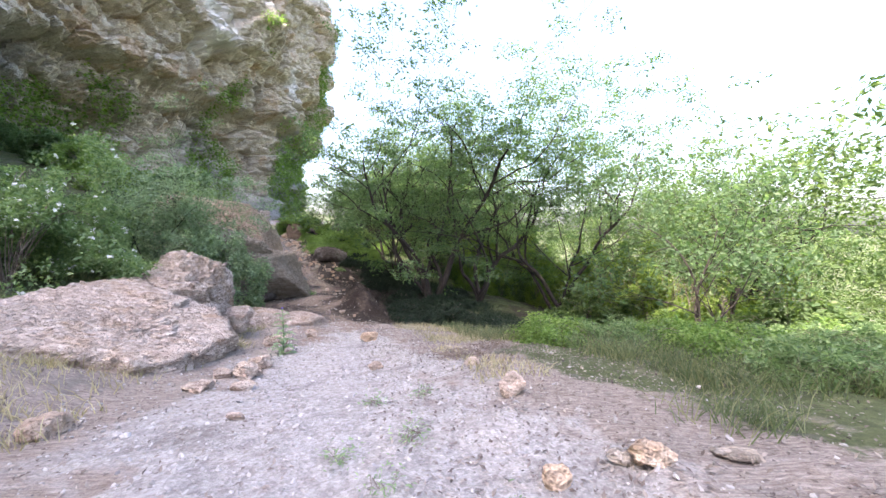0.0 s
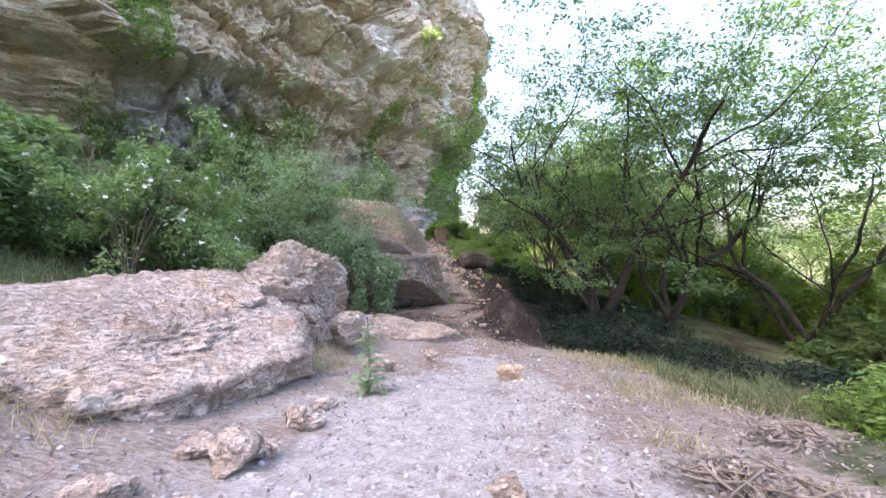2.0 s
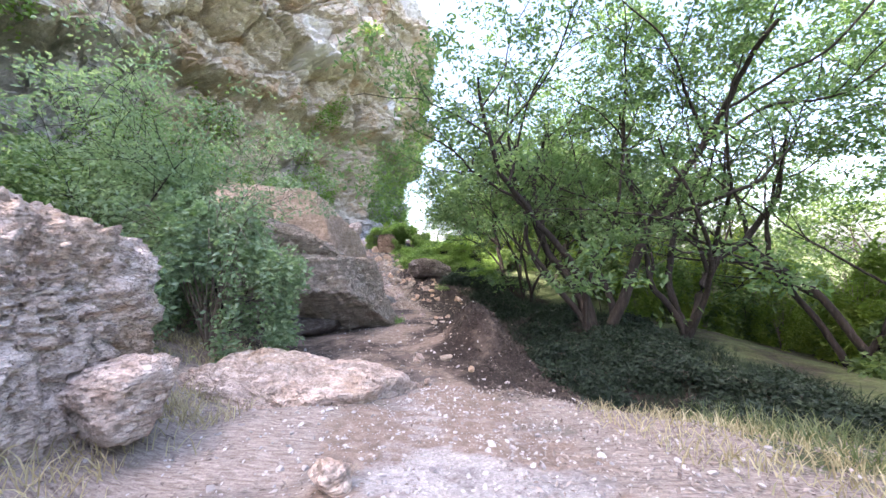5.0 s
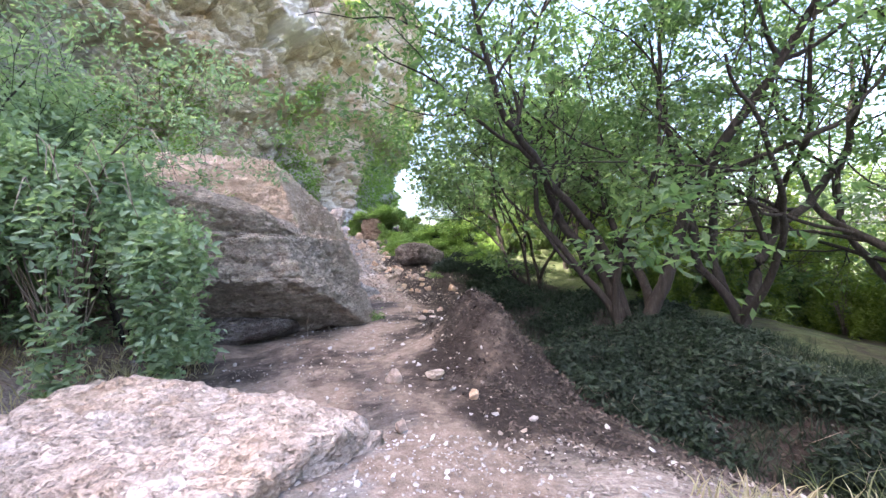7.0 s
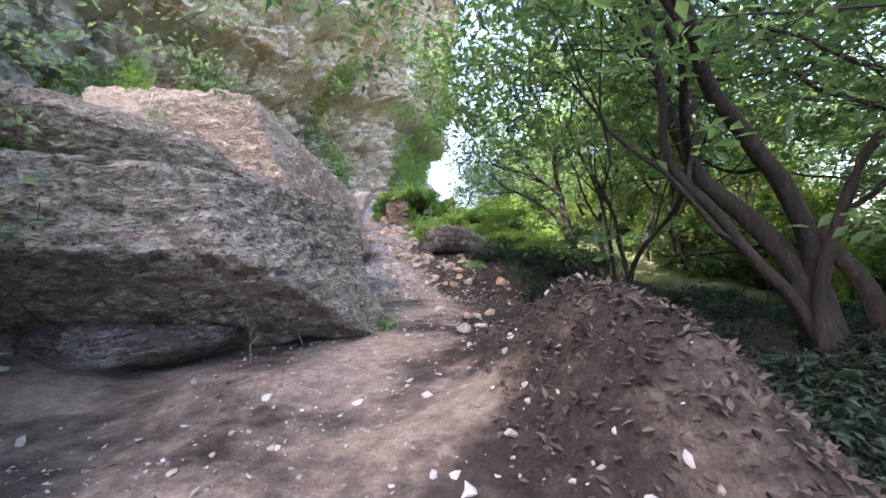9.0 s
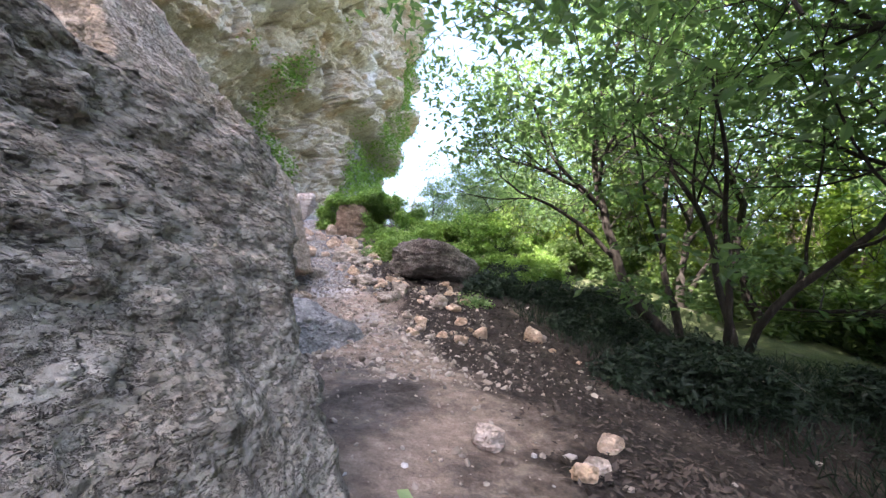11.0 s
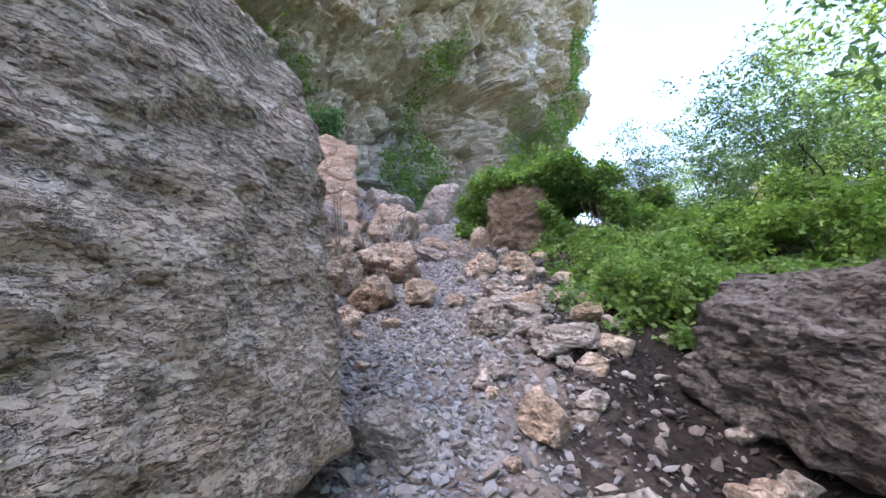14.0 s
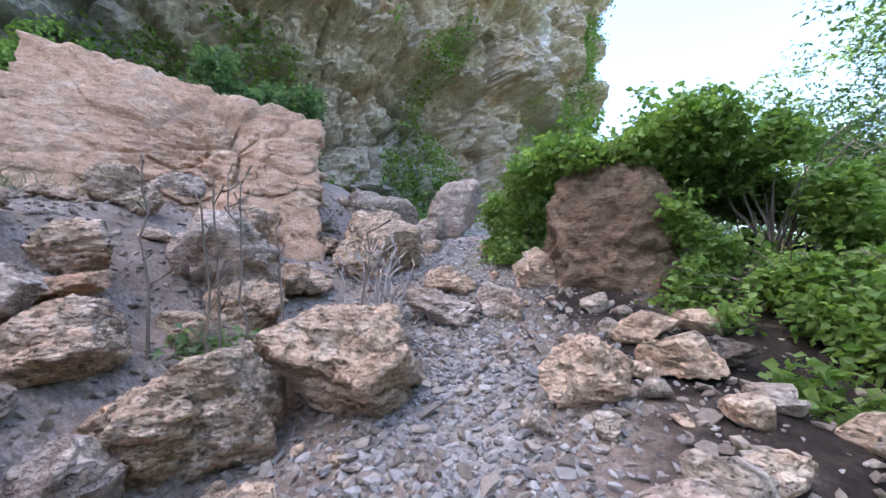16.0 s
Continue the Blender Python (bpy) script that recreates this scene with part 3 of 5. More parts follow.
def build_cliff():
    """The overhanging limestone wall behind the slope, ribbed and ledged."""
    px = np.array([-46.0, -40, -37, -31, -27.5, -25, -21, -19.5, -32, -60])
    py = np.array([-60.0, -10, 22, 40, 49, 56, 66, 78, 95, 120])
    s = np.r_[0, np.cumsum(np.hypot(np.diff(px), np.diff(py)))]
    su = np.r_[np.linspace(0, 85, 70, endpoint=False), np.linspace(85, 150, 330), np.linspace(150.3, s[-1], 50)]
    u = np.interp(su, s, np.arange(len(s)))
    cx = sum(np.interp(su + o, s, px) for o in (-4, -2, 0, 2, 4)) / 5
    cy = sum(np.interp(su + o, s, py) for o in (-4, -2, 0, 2, 4)) / 5
    nx, ny = np.gradient(cy), -np.gradient(cx)
    ln = np.hypot(nx, ny)
    nx, ny = nx / ln, ny / ln
    zz = np.r_[np.linspace(-6, 44, 230), np.linspace(45, 52, 8)]
    Z, SU = np.meshgrid(zz, su, indexing="ij")
    CX, CY, NX, NY = (np.broadcast_to(a, Z.shape) for a in (cx, cy, nx, ny))
    flat = np.stack([SU.ravel(), np.zeros(Z.size), Z.ravel()], -1)
    brow = 17 + 3 * vnoise(flat * np.array([0.08, 1, 0]), 4).reshape(Z.shape)
    out = 3.6 * sstep(brow, brow + 1.6, Z) + 2.5 * sstep(brow + 6, brow + 8, Z) - 1.5 * sstep(30, 44, Z)
    out = out - 2.6 * (1 - sstep(brow - 5, brow + 0.5, Z)) * (1 - sstep(44, 56, CY)) * sstep(0, 6, Z)
    f2 = flat * np.array([1, 1, 1.0])
    out = out + (2.2 * fbm(f2 * 0.11, 3, 12) + 0.5 * fbm(f2 * 0.7, 3, 18)).reshape(Z.shape)
    d1, d2, who = cells((f2 + 0.8 * np.stack([vnoise(f2 * 0.5, 71), 0 * SU.ravel(), vnoise(f2 * 0.5, 72)], -1)) * np.array([0.22, 1, 0.34]), 40)
    out = out + (2.2 * (who - 0.5) - 0.8 * np.exp(-(((d2 - d1) / 0.08) ** 2))).reshape(Z.shape)
    lay = Z * 1.3 + 0.5 * vnoise(f2 * 0.2, 90).reshape(Z.shape)
    out = out + 0.35 * (hash3(np.floor(lay).astype(np.int64), np.floor(SU / 3.1).astype(np.int64), np.zeros(Z.shape, np.int64), 6) - 0.5) * (1 - sstep(brow, brow + 2, Z))
    d1, d2, who = cells(f2 * np.array([0.9, 1, 1.6]), 47)
    out = out + (0.6 * (who - 0.5) - 0.35 * np.exp(-(((d2 - d1) / 0.1) ** 2))).reshape(Z.shape)
    # unseen rear crest raised to shade the path, lowered at y 33-48 for sun
    def shading_crest(z, y):
        z = np.minimum(z, 44 + 0.3 * (z - 44))
        return np.where(z > 28, 28 + (z - 28) * np.interp(y, (-14, -3, 26, 33, 48, 58), (2.75, 1.25, 1.25, 0.4, 0.4, 1.2)), z)

    back = np.where(Z > 44, (Z - 44) * -6, 0)
    V = np.stack([CX + NX * (out + back), CY + NY * (out + back), shading_crest(Z, CY)], -1)
    idx = np.arange(Z.size).reshape(Z.shape)
    faces = np.stack([idx[:-1, :-1], idx[:-1, 1:], idx[1:, 1:], idx[1:, :-1]], -1).reshape(-1, 4)
    grey = (1 - sstep(brow - 1, brow + 3, Z)) * sstep(-0.5, 0.1, vnoise(f2 * np.array([0.12, 1, 0.08]), 33).reshape(Z.shape))
    scar = sstep(0.45, 0.6, vnoise(f2 * np.array([0.25, 1, 0.12]), 35).reshape(Z.shape)) * sstep(brow + 2, brow + 6, Z) * 0.8
    thing("cliff", mesh_np("cliff", V.reshape(-1, 3), faces, [CLIFF], False, {"grey": grey.ravel(), "scar": scar.ravel()}), "high overhanging ochre and grey limestone cliff", "cliff", kind="structure")
    return V, np.stack([NX, NY, np.zeros_like(NX)], -1)


CLIFF_AT, CLIFF_OUT = build_cliff()

# ---- plants ----


def unit(v):
    return v / np.maximum(np.linalg.norm(v, axis=-1, keepdims=True), 1e-9)


def leaves_mesh(name, at, size, rng, mat, droop=0.35, up=0.8, ratio=0.5, along=None):
    """One folded leaf of two triangles pairs at each point; size: lengths."""
    n = len(at)
    size = np.broadcast_to(size, n)[:, None]
    d = rng.normal(size=(n, 3))
    d[:, 2] = d[:, 2] * 0.5 - droop
    if along is not None:
        d = d * 0.6 + along
    d = unit(d)
    nrm = unit(rng.normal(size=(n, 3)) * 0.7 + np.array([0, 0, up]))
    side = unit(np.cross(d, nrm))
    nrm = np.cross(side, d)
    w = ratio * size * 0.5
    a, tip = at, at + d * size
    m = at + d * size * 0.45
    l, r = m + side * w + nrm * size * 0.1, m - side * w + nrm * size * 0.1
    v = np.stack([a, l, tip, r], 1).reshape(-1, 3)
    k = np.arange(n)[:, None] * 4
    f = np.concatenate([k + [0, 1, 2], k + [0, 2, 3]], 1).reshape(-1, 3)
    return mesh_np(name, v, f, [mat])


def tubes_mesh(name, lines, mat):
    """Tapered tubes along polylines of (points, radii)."""
    vs, fs, base = [], [], 0
    for pts, rad in lines:
        pts, rad = np.array(pts), np.array(rad)
        sides = 8 if rad[0] > 0.06 else 5 if rad[0] > 0.015 else 3
        t = unit(np.gradient(pts, axis=0))
        ref = np.where(np.abs(t[:, 2:3]) > 0.9, np.array([[1.0, 0, 0]]), np.array([[0, 0, 1.0]]))
        a = unit(np.cross(t, ref))
        b = np.cross(t, a)
        ang = np.linspace(0, 2 * np.pi, sides, endpoint=False)
        ring = pts[:, None] + rad[:, None, None] * (np.cos(ang)[None, :, None] * a[:, None] + np.sin(ang)[None, :, None] * b[:, None])
        vs.append(ring.reshape(-1, 3))
        i = base + np.arange(len(pts) * sides).reshape(len(pts), sides)
        j = np.roll(i, -1, 1)
        fs.append(np.stack([i[:-1], j[:-1], j[1:], i[1:]], -1).reshape(-1, 4))
        base += len(pts) * sides
    return mesh_np(name, np.concatenate(vs), np.concatenate(fs), [mat], True)


def branch(rng, start, way, length, radius, lines, tips, depth, spread, rise, curl=0.18):
    n = max(4, int(length / 0.35))
    pts, rad, d = [np.array(start, float)], [radius], unit(np.array(way, float))
    for i in range(n):
        d = unit(d + rng.normal(size=3) * curl + np.array([0, 0, rise]))
        pts.append(pts[-1] + d * length / n)
        rad.append(max(0.004, radius * (1 - 0.75 * (i + 1) / n)))
    lines.append((pts, rad))
    if depth == 0:
        tips.extend(pts[-max(2, n // 2):])
        return
    kids = int(rng.integers(4, 7)) if depth > 1 else int(rng.integers(4, 6))
    for _ in range(kids):
        i = int(rng.integers(max(1, int(n * 0.3)), n + 1))
        side = unit(np.cross(d, rng.normal(size=3)))
        w = unit(unit(pts[i] - pts[i - 1]) * (1 - spread) + side * spread + np.array([0, 0, 0.1]))
        branch(rng, pts[i], w, length * rng.uniform(0.45, 0.7), rad[i] * 0.6, lines, tips, depth - 1, spread, rise * 0.6, curl)


def tree(name, at, stems, label, seed, mat=LEAF, leaf=0.16, per_tip=28, spray=0.26, low=1.7, depth=3, spread=0.62, group="", curl=0.14):
    """stems: rows of (lean x, lean y, length, radius)."""
    rng = np.random.default_rng(seed)
    lines, tips = [], []
    for lx, ly, length, radius in stems:
        branch(rng, (rng.uniform(-0.25, 0.25), rng.uniform(-0.25, 0.25), -0.25), (lx, ly, 1), length, radius, lines, tips, depth, spread, 0.06, curl)
    floor = on_ground(*at)

    def over_path(pts):
        pts = np.array(pts)
        _, level, off = ground_parts(pts[:, 0] + at[0], pts[:, 1] + at[1])
        return ((np.abs(off) < 1.6) & (pts[:, 2] + floor < level + 3.2)) | ((np.abs(off) < 2.7) & (pts[:, 2] + floor < level + 2.3))

    lines = [(pts, rad) for pts, rad in lines if rad[0] > 0.05 or not over_path(pts).any()]
    root = thing(name, None, label, "tree", group, at=pose(at[0], at[1], floor))
    part("trunk", tubes_mesh("trunk", lines, BARK), root, "dark brown bark")
    tips = np.array(tips)
    tips = tips[rng.random(len(tips)) < 0.56]
    tips = np.repeat(tips + rng.normal(size=tips.shape) * 0.12, per_tip, 0)
    pos = tips + rng.normal(size=tips.shape) * np.array([spray, spray, spray * 0.4])
    pos = pos[pos[:, 2] > low * rng.uniform(0.6, 1.2, len(pos))]
    clear = over_path(pos)
    pos = pos[~clear]
    tagged(part("crown", leaves_mesh("crown", pos, leaf * rng.uniform(0.7, 1.3, len(pos)), rng, mat, ratio=0.45), root, "green leaves"), kind="stuff")
    return root


TREES = "trees beside the path"
tree("tree", (0.6, 19.2), [(-0.35, -0.1, 8.8, 0.14), (0.1, 0.1, 8.2, 0.17), (0.55, -0.05, 9.2, 0.18), (-0.8, -0.2, 6.4, 0.09), (0.95, 0.25, 8.2, 0.14), (-0.5, 0.3, 8.2, 0.1)], "many-stemmed tree with dark trunks and a low spreading green crown", 5, group=TREES, low=1.5, per_tip=33)
tree("tree", (3.3, 19.7), [(0.6, 0.1, 9.2, 0.16), (0.2, 0.2, 9.2, 0.14), (-0.4, 0.0, 8.4, 0.11), (0.3, -0.4, 7.0, 0.1)], "leaning tree with several dark trunks and green leaves", 8, group=TREES, per_tip=38)
tree("tree", (7.6, 19.3), [(0.5, -0.2, 8.8, 0.14), (0.0, 0.1, 9.0, 0.13), (-0.35, 0.2, 8, 0.11), (0.2, -0.5, 7, 0.1)], "leaning tree with several dark trunks and green leaves", 9, group=TREES, per_tip=38)
tree("tree", (-1.0, 23.4), [(-0.4, -0.3, 4.6, 0.06), (0.2, -0.5, 5.0, 0.07), (-0.1, 0.2, 5.4, 0.07)], "low bushy tree with leaves down to the ground", 11, group=TREES, low=0.8)
tree("tree", (1.45, 26.1), [(-0.05, 0.1, 6.5, 0.12)], "slender tree with a crooked trunk beside the path", 12, group=TREES, curl=0.3, low=2.6)
tree("tree", (-1.2, 24.7), [(-0.6, 0.05, 7.2, 0.12), (0.25, 0.2, 6, 0.08)], "slender tree leaning over the path", 15, group=TREES, low=3.4)
tree("tree", (0.9, 28.6), [(-0.4, 0.0, 8, 0.13), (0.1, 0.2, 6.5, 0.09)], "slender tree with a leaning dark trunk", 18, mat=LEAF_YELLOW, group=TREES, low=2.6)
SAPLING = "saplings beside the boulder"
tree("sapling", (-8.3, 14.9), [(-0.25, 0.0, 3.6, 0.035), (0.2, 0.25, 3.2, 0.03), (0.0, -0.3, 3.3, 0.03)], "feathery grey-green sapling in front of the boulder", 51, mat=LEAF_GREY, leaf=0.1, per_tip=30, spray=0.2, low=0.7, group=SAPLING)
tree("sapling", (-9.9, 13.4), [(0.15, 0.0, 3.9, 0.04), (-0.3, 0.2, 3.6, 0.035)], "feathery grey-green sapling in front of the boulder", 52, mat=LEAF_GREY, leaf=0.1, per_tip=30, spray=0.2, low=0.7, group=SAPLING)
tree("tree", (7.2, 8.6), [(0.45, 0.1, 4.0, 0.05), (-0.15, 0.1, 4.2, 0.05), (0.8, 0.0, 3.6, 0.04)], "small thin-stemmed tree at the edge of the grass", 21, group=TREES, per_tip=14)
tree("tree", (11.5, 12.0), [(0.2, 0.1, 6, 0.1), (-0.3, 0.1, 5, 0.08)], "light green tree in the sun", 22, group=TREES, per_tip=18)

WOOD = "trees of the wood"
kinds = [
    tree("wood_tree", (17, 30), [(0.1, 0.0, 8.5, 0.14), (-0.3, 0.2, 7, 0.1)], "tree of the sunlit wood beyond the slope", 31, mat=LEAF_YELLOW, leaf=0.26, per_tip=24, spray=0.42, group=WOOD),
    tree("wood_tree", (10, 33), [(0.0, 0.1, 8.0, 0.13)], "tree of the sunlit wood beyond the slope", 32, mat=LEAF_YELLOW, leaf=0.26, per_tip=34, spray=0.45, group=WOOD),
    tree("wood_tree", (5, 40), [(0.15, 0.0, 8.5, 0.13), (-0.2, -0.1, 7.5, 0.1)], "tree of the wood beyond the slope", 33, mat=LEAF, leaf=0.26, per_tip=24, spray=0.42, group=WOOD),
]
wood_rng = random.Random(4)
spots = [(17, 30), (10, 33), (5, 40)]
for x, y, k, size in ((-5.2, 40.5, 2, 0.36), (-8.0, 44.5, 2, 0.45), (-10.8, 48.0, 1, 0.55), (-4.0, 46.0, 2, 0.5), (-2.2, 37.5, 2, 0.55), (-3.6, 35.0, 2, 0.36), (0.5, 41.0, 1, 0.8),
                      (2.4, 36.0, 2, 0.82), (-0.4, 33.2, 2, 0.62), (4.8, 31.0, 0, 0.8), (5.2, 26.0, 2, 0.7), (8.6, 24.0, 1, 0.8), (-7.0, 55.0, 0, 0.6), (3.5, 50.0, 1, 0.9)):
    spots.append((x, y))
    copy_thing(kinds[k], pose(x, y, on_ground(x, y) - 0.1, 0, 0, 47 * len(spots)) @ Matrix.Scale(size, 4))
tries = 0
while len(spots) < 66 and tries < 4000:
    tries += 1
    y = wood_rng.uniform(2, 85)
    x = float(np.interp(y, PATH_Y, PATH_X)) + wood_rng.uniform(15 if y < 36 else 11, 54 if y < 36 else 44)
    if (y < 15 and x < 15) or (y < 26 and x < 11):
        continue
    if min(math.hypot(x - a, y - b) for a, b in spots) < 5.2:
        continue
    spots.append((x, y))
    copy_thing(kinds[2 if x < 8 and wood_rng.random() < 0.6 else wood_rng.randrange(2)], pose(x, y, on_ground(x, y) - 0.1, 0, 0, wood_rng.uniform(0, 360)) @ Matrix.Scale(0.6 if y > 36 else 1.0, 4))


def bush(name, at, size, label, seed, mat=LEAF_BUSH, leaves=7000, leaf=0.09, stems=26, flowers=0, lift=0.0, category="bush", ratio=0.55, group=""):
    """A shrub: arching stems and leaves that thin out inwards; size: half widths and height."""
    rng = np.random.default_rng(seed)
    lines = []
    lobes = rng.normal(size=(9, 3)) * np.array([0.5, 0.5, 0.3]) + np.array([0, 0, 0.45])
    for _ in range(stems):
        a, reach = rng.uniform(0, 2 * np.pi), rng.uniform(0.3, 0.75)
        t = np.linspace(0, 1, 7)
        x, y, z = np.cos(a) * reach * t, np.sin(a) * reach * t, np.sin(t * 2.2) * rng.uniform(0.4, 0.72)
        pts = np.stack([x, y, z], 1) * size + rng.normal(size=(7, 3)) * 0.04
        lines.append((pts, np.linspace(0.014, 0.004, 7) * min(1.0, 0.25 + 0.3 * size[2])))
    root = thing(name, None, label, category, group, at=pose(at[0], at[1], on_ground(*at[:2]) - 0.08 + lift))
    tagged(part("brushwood", tubes_mesh("brushwood", lines, TWIG), root, "thin brown stems"), kind="stuff")
    v = unit(rng.normal(size=(leaves * 3, 3)))
    v[:, 2] = np.abs(v[:, 2])
    r = (0.72 + 0.3 * fbm(v * 2.2 + seed, 3, seed)) * rng.uniform(0.55, 1.0, len(v)) ** 0.4
    keep = vnoise(v * r[:, None] * 4.5 + seed, seed + 3) > 0.0
    p = (v * r[:, None] * np.array(size))[keep][:leaves]
    p = p + rng.normal(size=p.shape) * 0.06
    p[:, 2] = np.maximum(p[:, 2], 0.03)
    tagged(part("foliage", leaves_mesh("foliage", p, leaf * rng.uniform(0.6, 1.3, len(p)), rng, mat, ratio=ratio, up=1.0), root, "dense small leaves"), kind="stuff")
    if flowers:
        q = p[rng.choice(len(p), flowers)] * 1.04
        tagged(part("blossom", leaves_mesh("blossom", np.repeat(q, 4, 0), 0.085, rng, FLOWER, ratio=0.9), root, "small white blossoms"), kind="stuff")
    return root


bush("bramble", (-9.9, 8.6), (3.3, 2.9, 4.4), "large green bramble bush with white flowers", 3, leaves=34000, flowers=280, leaf=0.1)
bush("bramble", (-12.8, 12.4), (3.4, 3.2, 4.6), "large green bramble bush with white flowers", 4, leaves=30000, flowers=150, leaf=0.12)
bush("bramble", (-12.6, 4.6), (3.3, 3.0, 4.0), "spreading green bramble bush above the slab", 6, leaves=30000, flowers=80, leaf=0.11)
bush("shrub", (-7.5, 13.5), (2.3, 1.9, 4.3), "grey-green leafy shrub in front of the boulder", 7, mat=LEAF_GREY, leaves=26000, leaf=0.11)
bush("shrub", (-9.6, 14.4), (2.0, 1.7, 4.4), "low grey-green shrub against the boulder", 9, mat=LEAF_GREY, leaves=24000, leaf=0.1)
bush("shrub", (-11.1, 20.9), (2.0, 1.9, 6.0), "feathery light green shrub on the slope", 10, mat=LEAF_IVY, leaves=30000, leaf=0.11, ratio=0.25)
bush("ivy_mound", (-9.5, 32.7), (1.6, 1.3, 1.0), "bright green ivy hanging over the top of the stump", 20, mat=LEAF_IVY, leaves=20000, leaf=0.075, lift=0.95, category="ivy", ratio=0.8)
bush("ivy_mound", (-10.75, 32.9), (0.7, 0.8, 1.8), "green ivy hanging down beside the stump", 23, mat=LEAF_IVY, leaves=12000, leaf=0.07, category="ivy", ratio=0.8)
bush("ivy_mound", (-8.1, 33.0), (2.2, 1.7, 2.2), "bright green ivy draped over the earth stump", 16, mat=LEAF_IVY, leaves=46000, leaf=0.075, category="ivy", ratio=0.8)
bush("ivy_mound", (-4.9, 32.2), (3.6, 2.6, 1.7), "low trailing green ivy on the bank", 17, mat=LEAF_IVY, leaves=46000, leaf=0.08, category="ivy", ratio=0.8)
bush("ivy_mound", (-7.6, 30.3), (1.2, 0.7, 0.6), "low trailing green ivy on the stones", 19, mat=LEAF_IVY, leaves=12000, leaf=0.07, category="ivy", ratio=0.85)

IVY = "ivy clumps along the rubble"
ivy_kind = bush("ivy_clump", (-7.0, 31.2), (1.5, 1.1, 0.85), "low green ivy spreading over the stony bank", 35, mat=LEAF_IVY, leaves=17000, leaf=0.065, category="ivy", ratio=0.8, group=IVY)
for x, y, turn in ((-5.6, 30.4, 40), (-4.3, 29.6, 90), (-8.2, 31.6, 150), (-6.4, 29.7, 200), (-3.4, 28.4, 10), (-3.0, 31.0, 60), (-5.0, 31.6, 300), (-7.5, 29.7, 120), (-6.9, 29.2, 250)):
    copy_thing(ivy_kind, pose(x, y, on_ground(x, y) - 0.12, 0, 0, turn))

SLOPE = "bushes on the slope"
slope_kinds = [
    bush("slope_bush", (-15.0, 24.5), (3.0, 2.6, 3.4), "green bush on the slope below the cliff", 13, mat=LEAF_IVY, leaves=17000, leaf=0.17, group=SLOPE),
    bush("slope_bush", (-19.5, 34.5), (3.0, 3.0, 3.0), "green bush on the slope below the cliff", 14, mat=LEAF, leaves=17000, leaf=0.19, group=SLOPE),
    bush("slope_bush", (-17.0, 14.0), (3.2, 3.0, 3.4), "green bush on the slope below the cliff", 15, mat=LEAF_BUSH, leaves=17000, leaf=0.18, group=SLOPE),
]
slope_rng = random.Random(8)
for _ in range(46):
    y = slope_rng.uniform(2, 60)
    far = slope_rng.uniform(9.5, 24)
    x = float(np.interp(y, PATH_Y, PATH_X)) - far
    if (25.5 < y < 33.5 and far < 10.5) or (y > 36 and far < 13):
        continue
    copy_thing(slope_rng.choice(slope_kinds), pose(x, y, on_ground(x, y) - 0.2, 0, 0, slope_rng.uniform(0, 360)))

UNDER = "undergrowth of the wood"
under_kinds = [
    bush("undergrowth", (5.5, 25.0), (2.6, 2.4, 2.3), "light green undergrowth below the trees", 24, mat=LEAF_YELLOW, leaves=12000, leaf=0.2, group=UNDER),
    bush("undergrowth", (9.5, 24.0), (2.4, 2.6, 2.6), "light green undergrowth below the trees", 25, mat=LEAF_YELLOW, leaves=12000, leaf=0.2, group=UNDER),
]
for _ in range(70):
    y = slope_rng.uniform(4, 75)
    x = float(np.interp(y, PATH_Y, PATH_X)) + slope_rng.uniform(13, 34) + (3 if y < 12 else 0)
    copy_thing(slope_rng.choice(under_kinds), pose(x, y, on_ground(x, y) - 0.2, 0, 0, slope_rng.uniform(0, 360)))
for k in range(56):
    x, y = (slope_rng.uniform(2.5, 14), slope_rng.uniform(23, 36)) if k < 28 else (slope_rng.uniform(10, 27), slope_rng.uniform(9, 32))
    copy_thing(slope_rng.choice(under_kinds), pose(x, y, on_ground(x, y) - 0.2, 0, 0, slope_rng.uniform(0, 360)))
for x, y in ((-1.5, 31.2), (0.2, 32.6), (1.3, 30.6), (2.8, 33.2), (-0.3, 35.2), (2.0, 35.6), (3.6, 30.4)):
    copy_thing(under_kinds[int(y) % 2], pose(x, y, on_ground(x, y) - 0.15, 0, 0, 70 * x) @ Matrix.Scale(0.62, 4))
THICKET = "sunlit thicket behind the trees"
thicket_kinds = [
    bush("thicket_bush", (8.5, 27.5), (2.2, 2.0, 6.2), "tall light green bush of the sunlit thicket", 45, mat=LEAF_SUN, leaves=9000, leaf=0.19, stems=34, group=THICKET),
    bush("thicket_bush", (9.5, 22.0), (2.0, 2.3, 5.2), "tall light green bush of the sunlit thicket", 46, mat=LEAF_SUN, leaves=9000, leaf=0.19, stems=34, group=THICKET),
]
thicket_rng = random.Random(12)
for k in range(30):
    y = 13 + 1.25 * k + thicket_rng.uniform(-0.5, 0.5)
    x = float(np.interp(y, PATH_Y, PATH_X)) + thicket_rng.uniform(15.5, 19) - 0.1 * (y - 13)
    copy_thing(thicket_kinds[k % 2], pose(x, y, on_ground(x, y) - 0.2, 0, 0, thicket_rng.uniform(0, 360)))
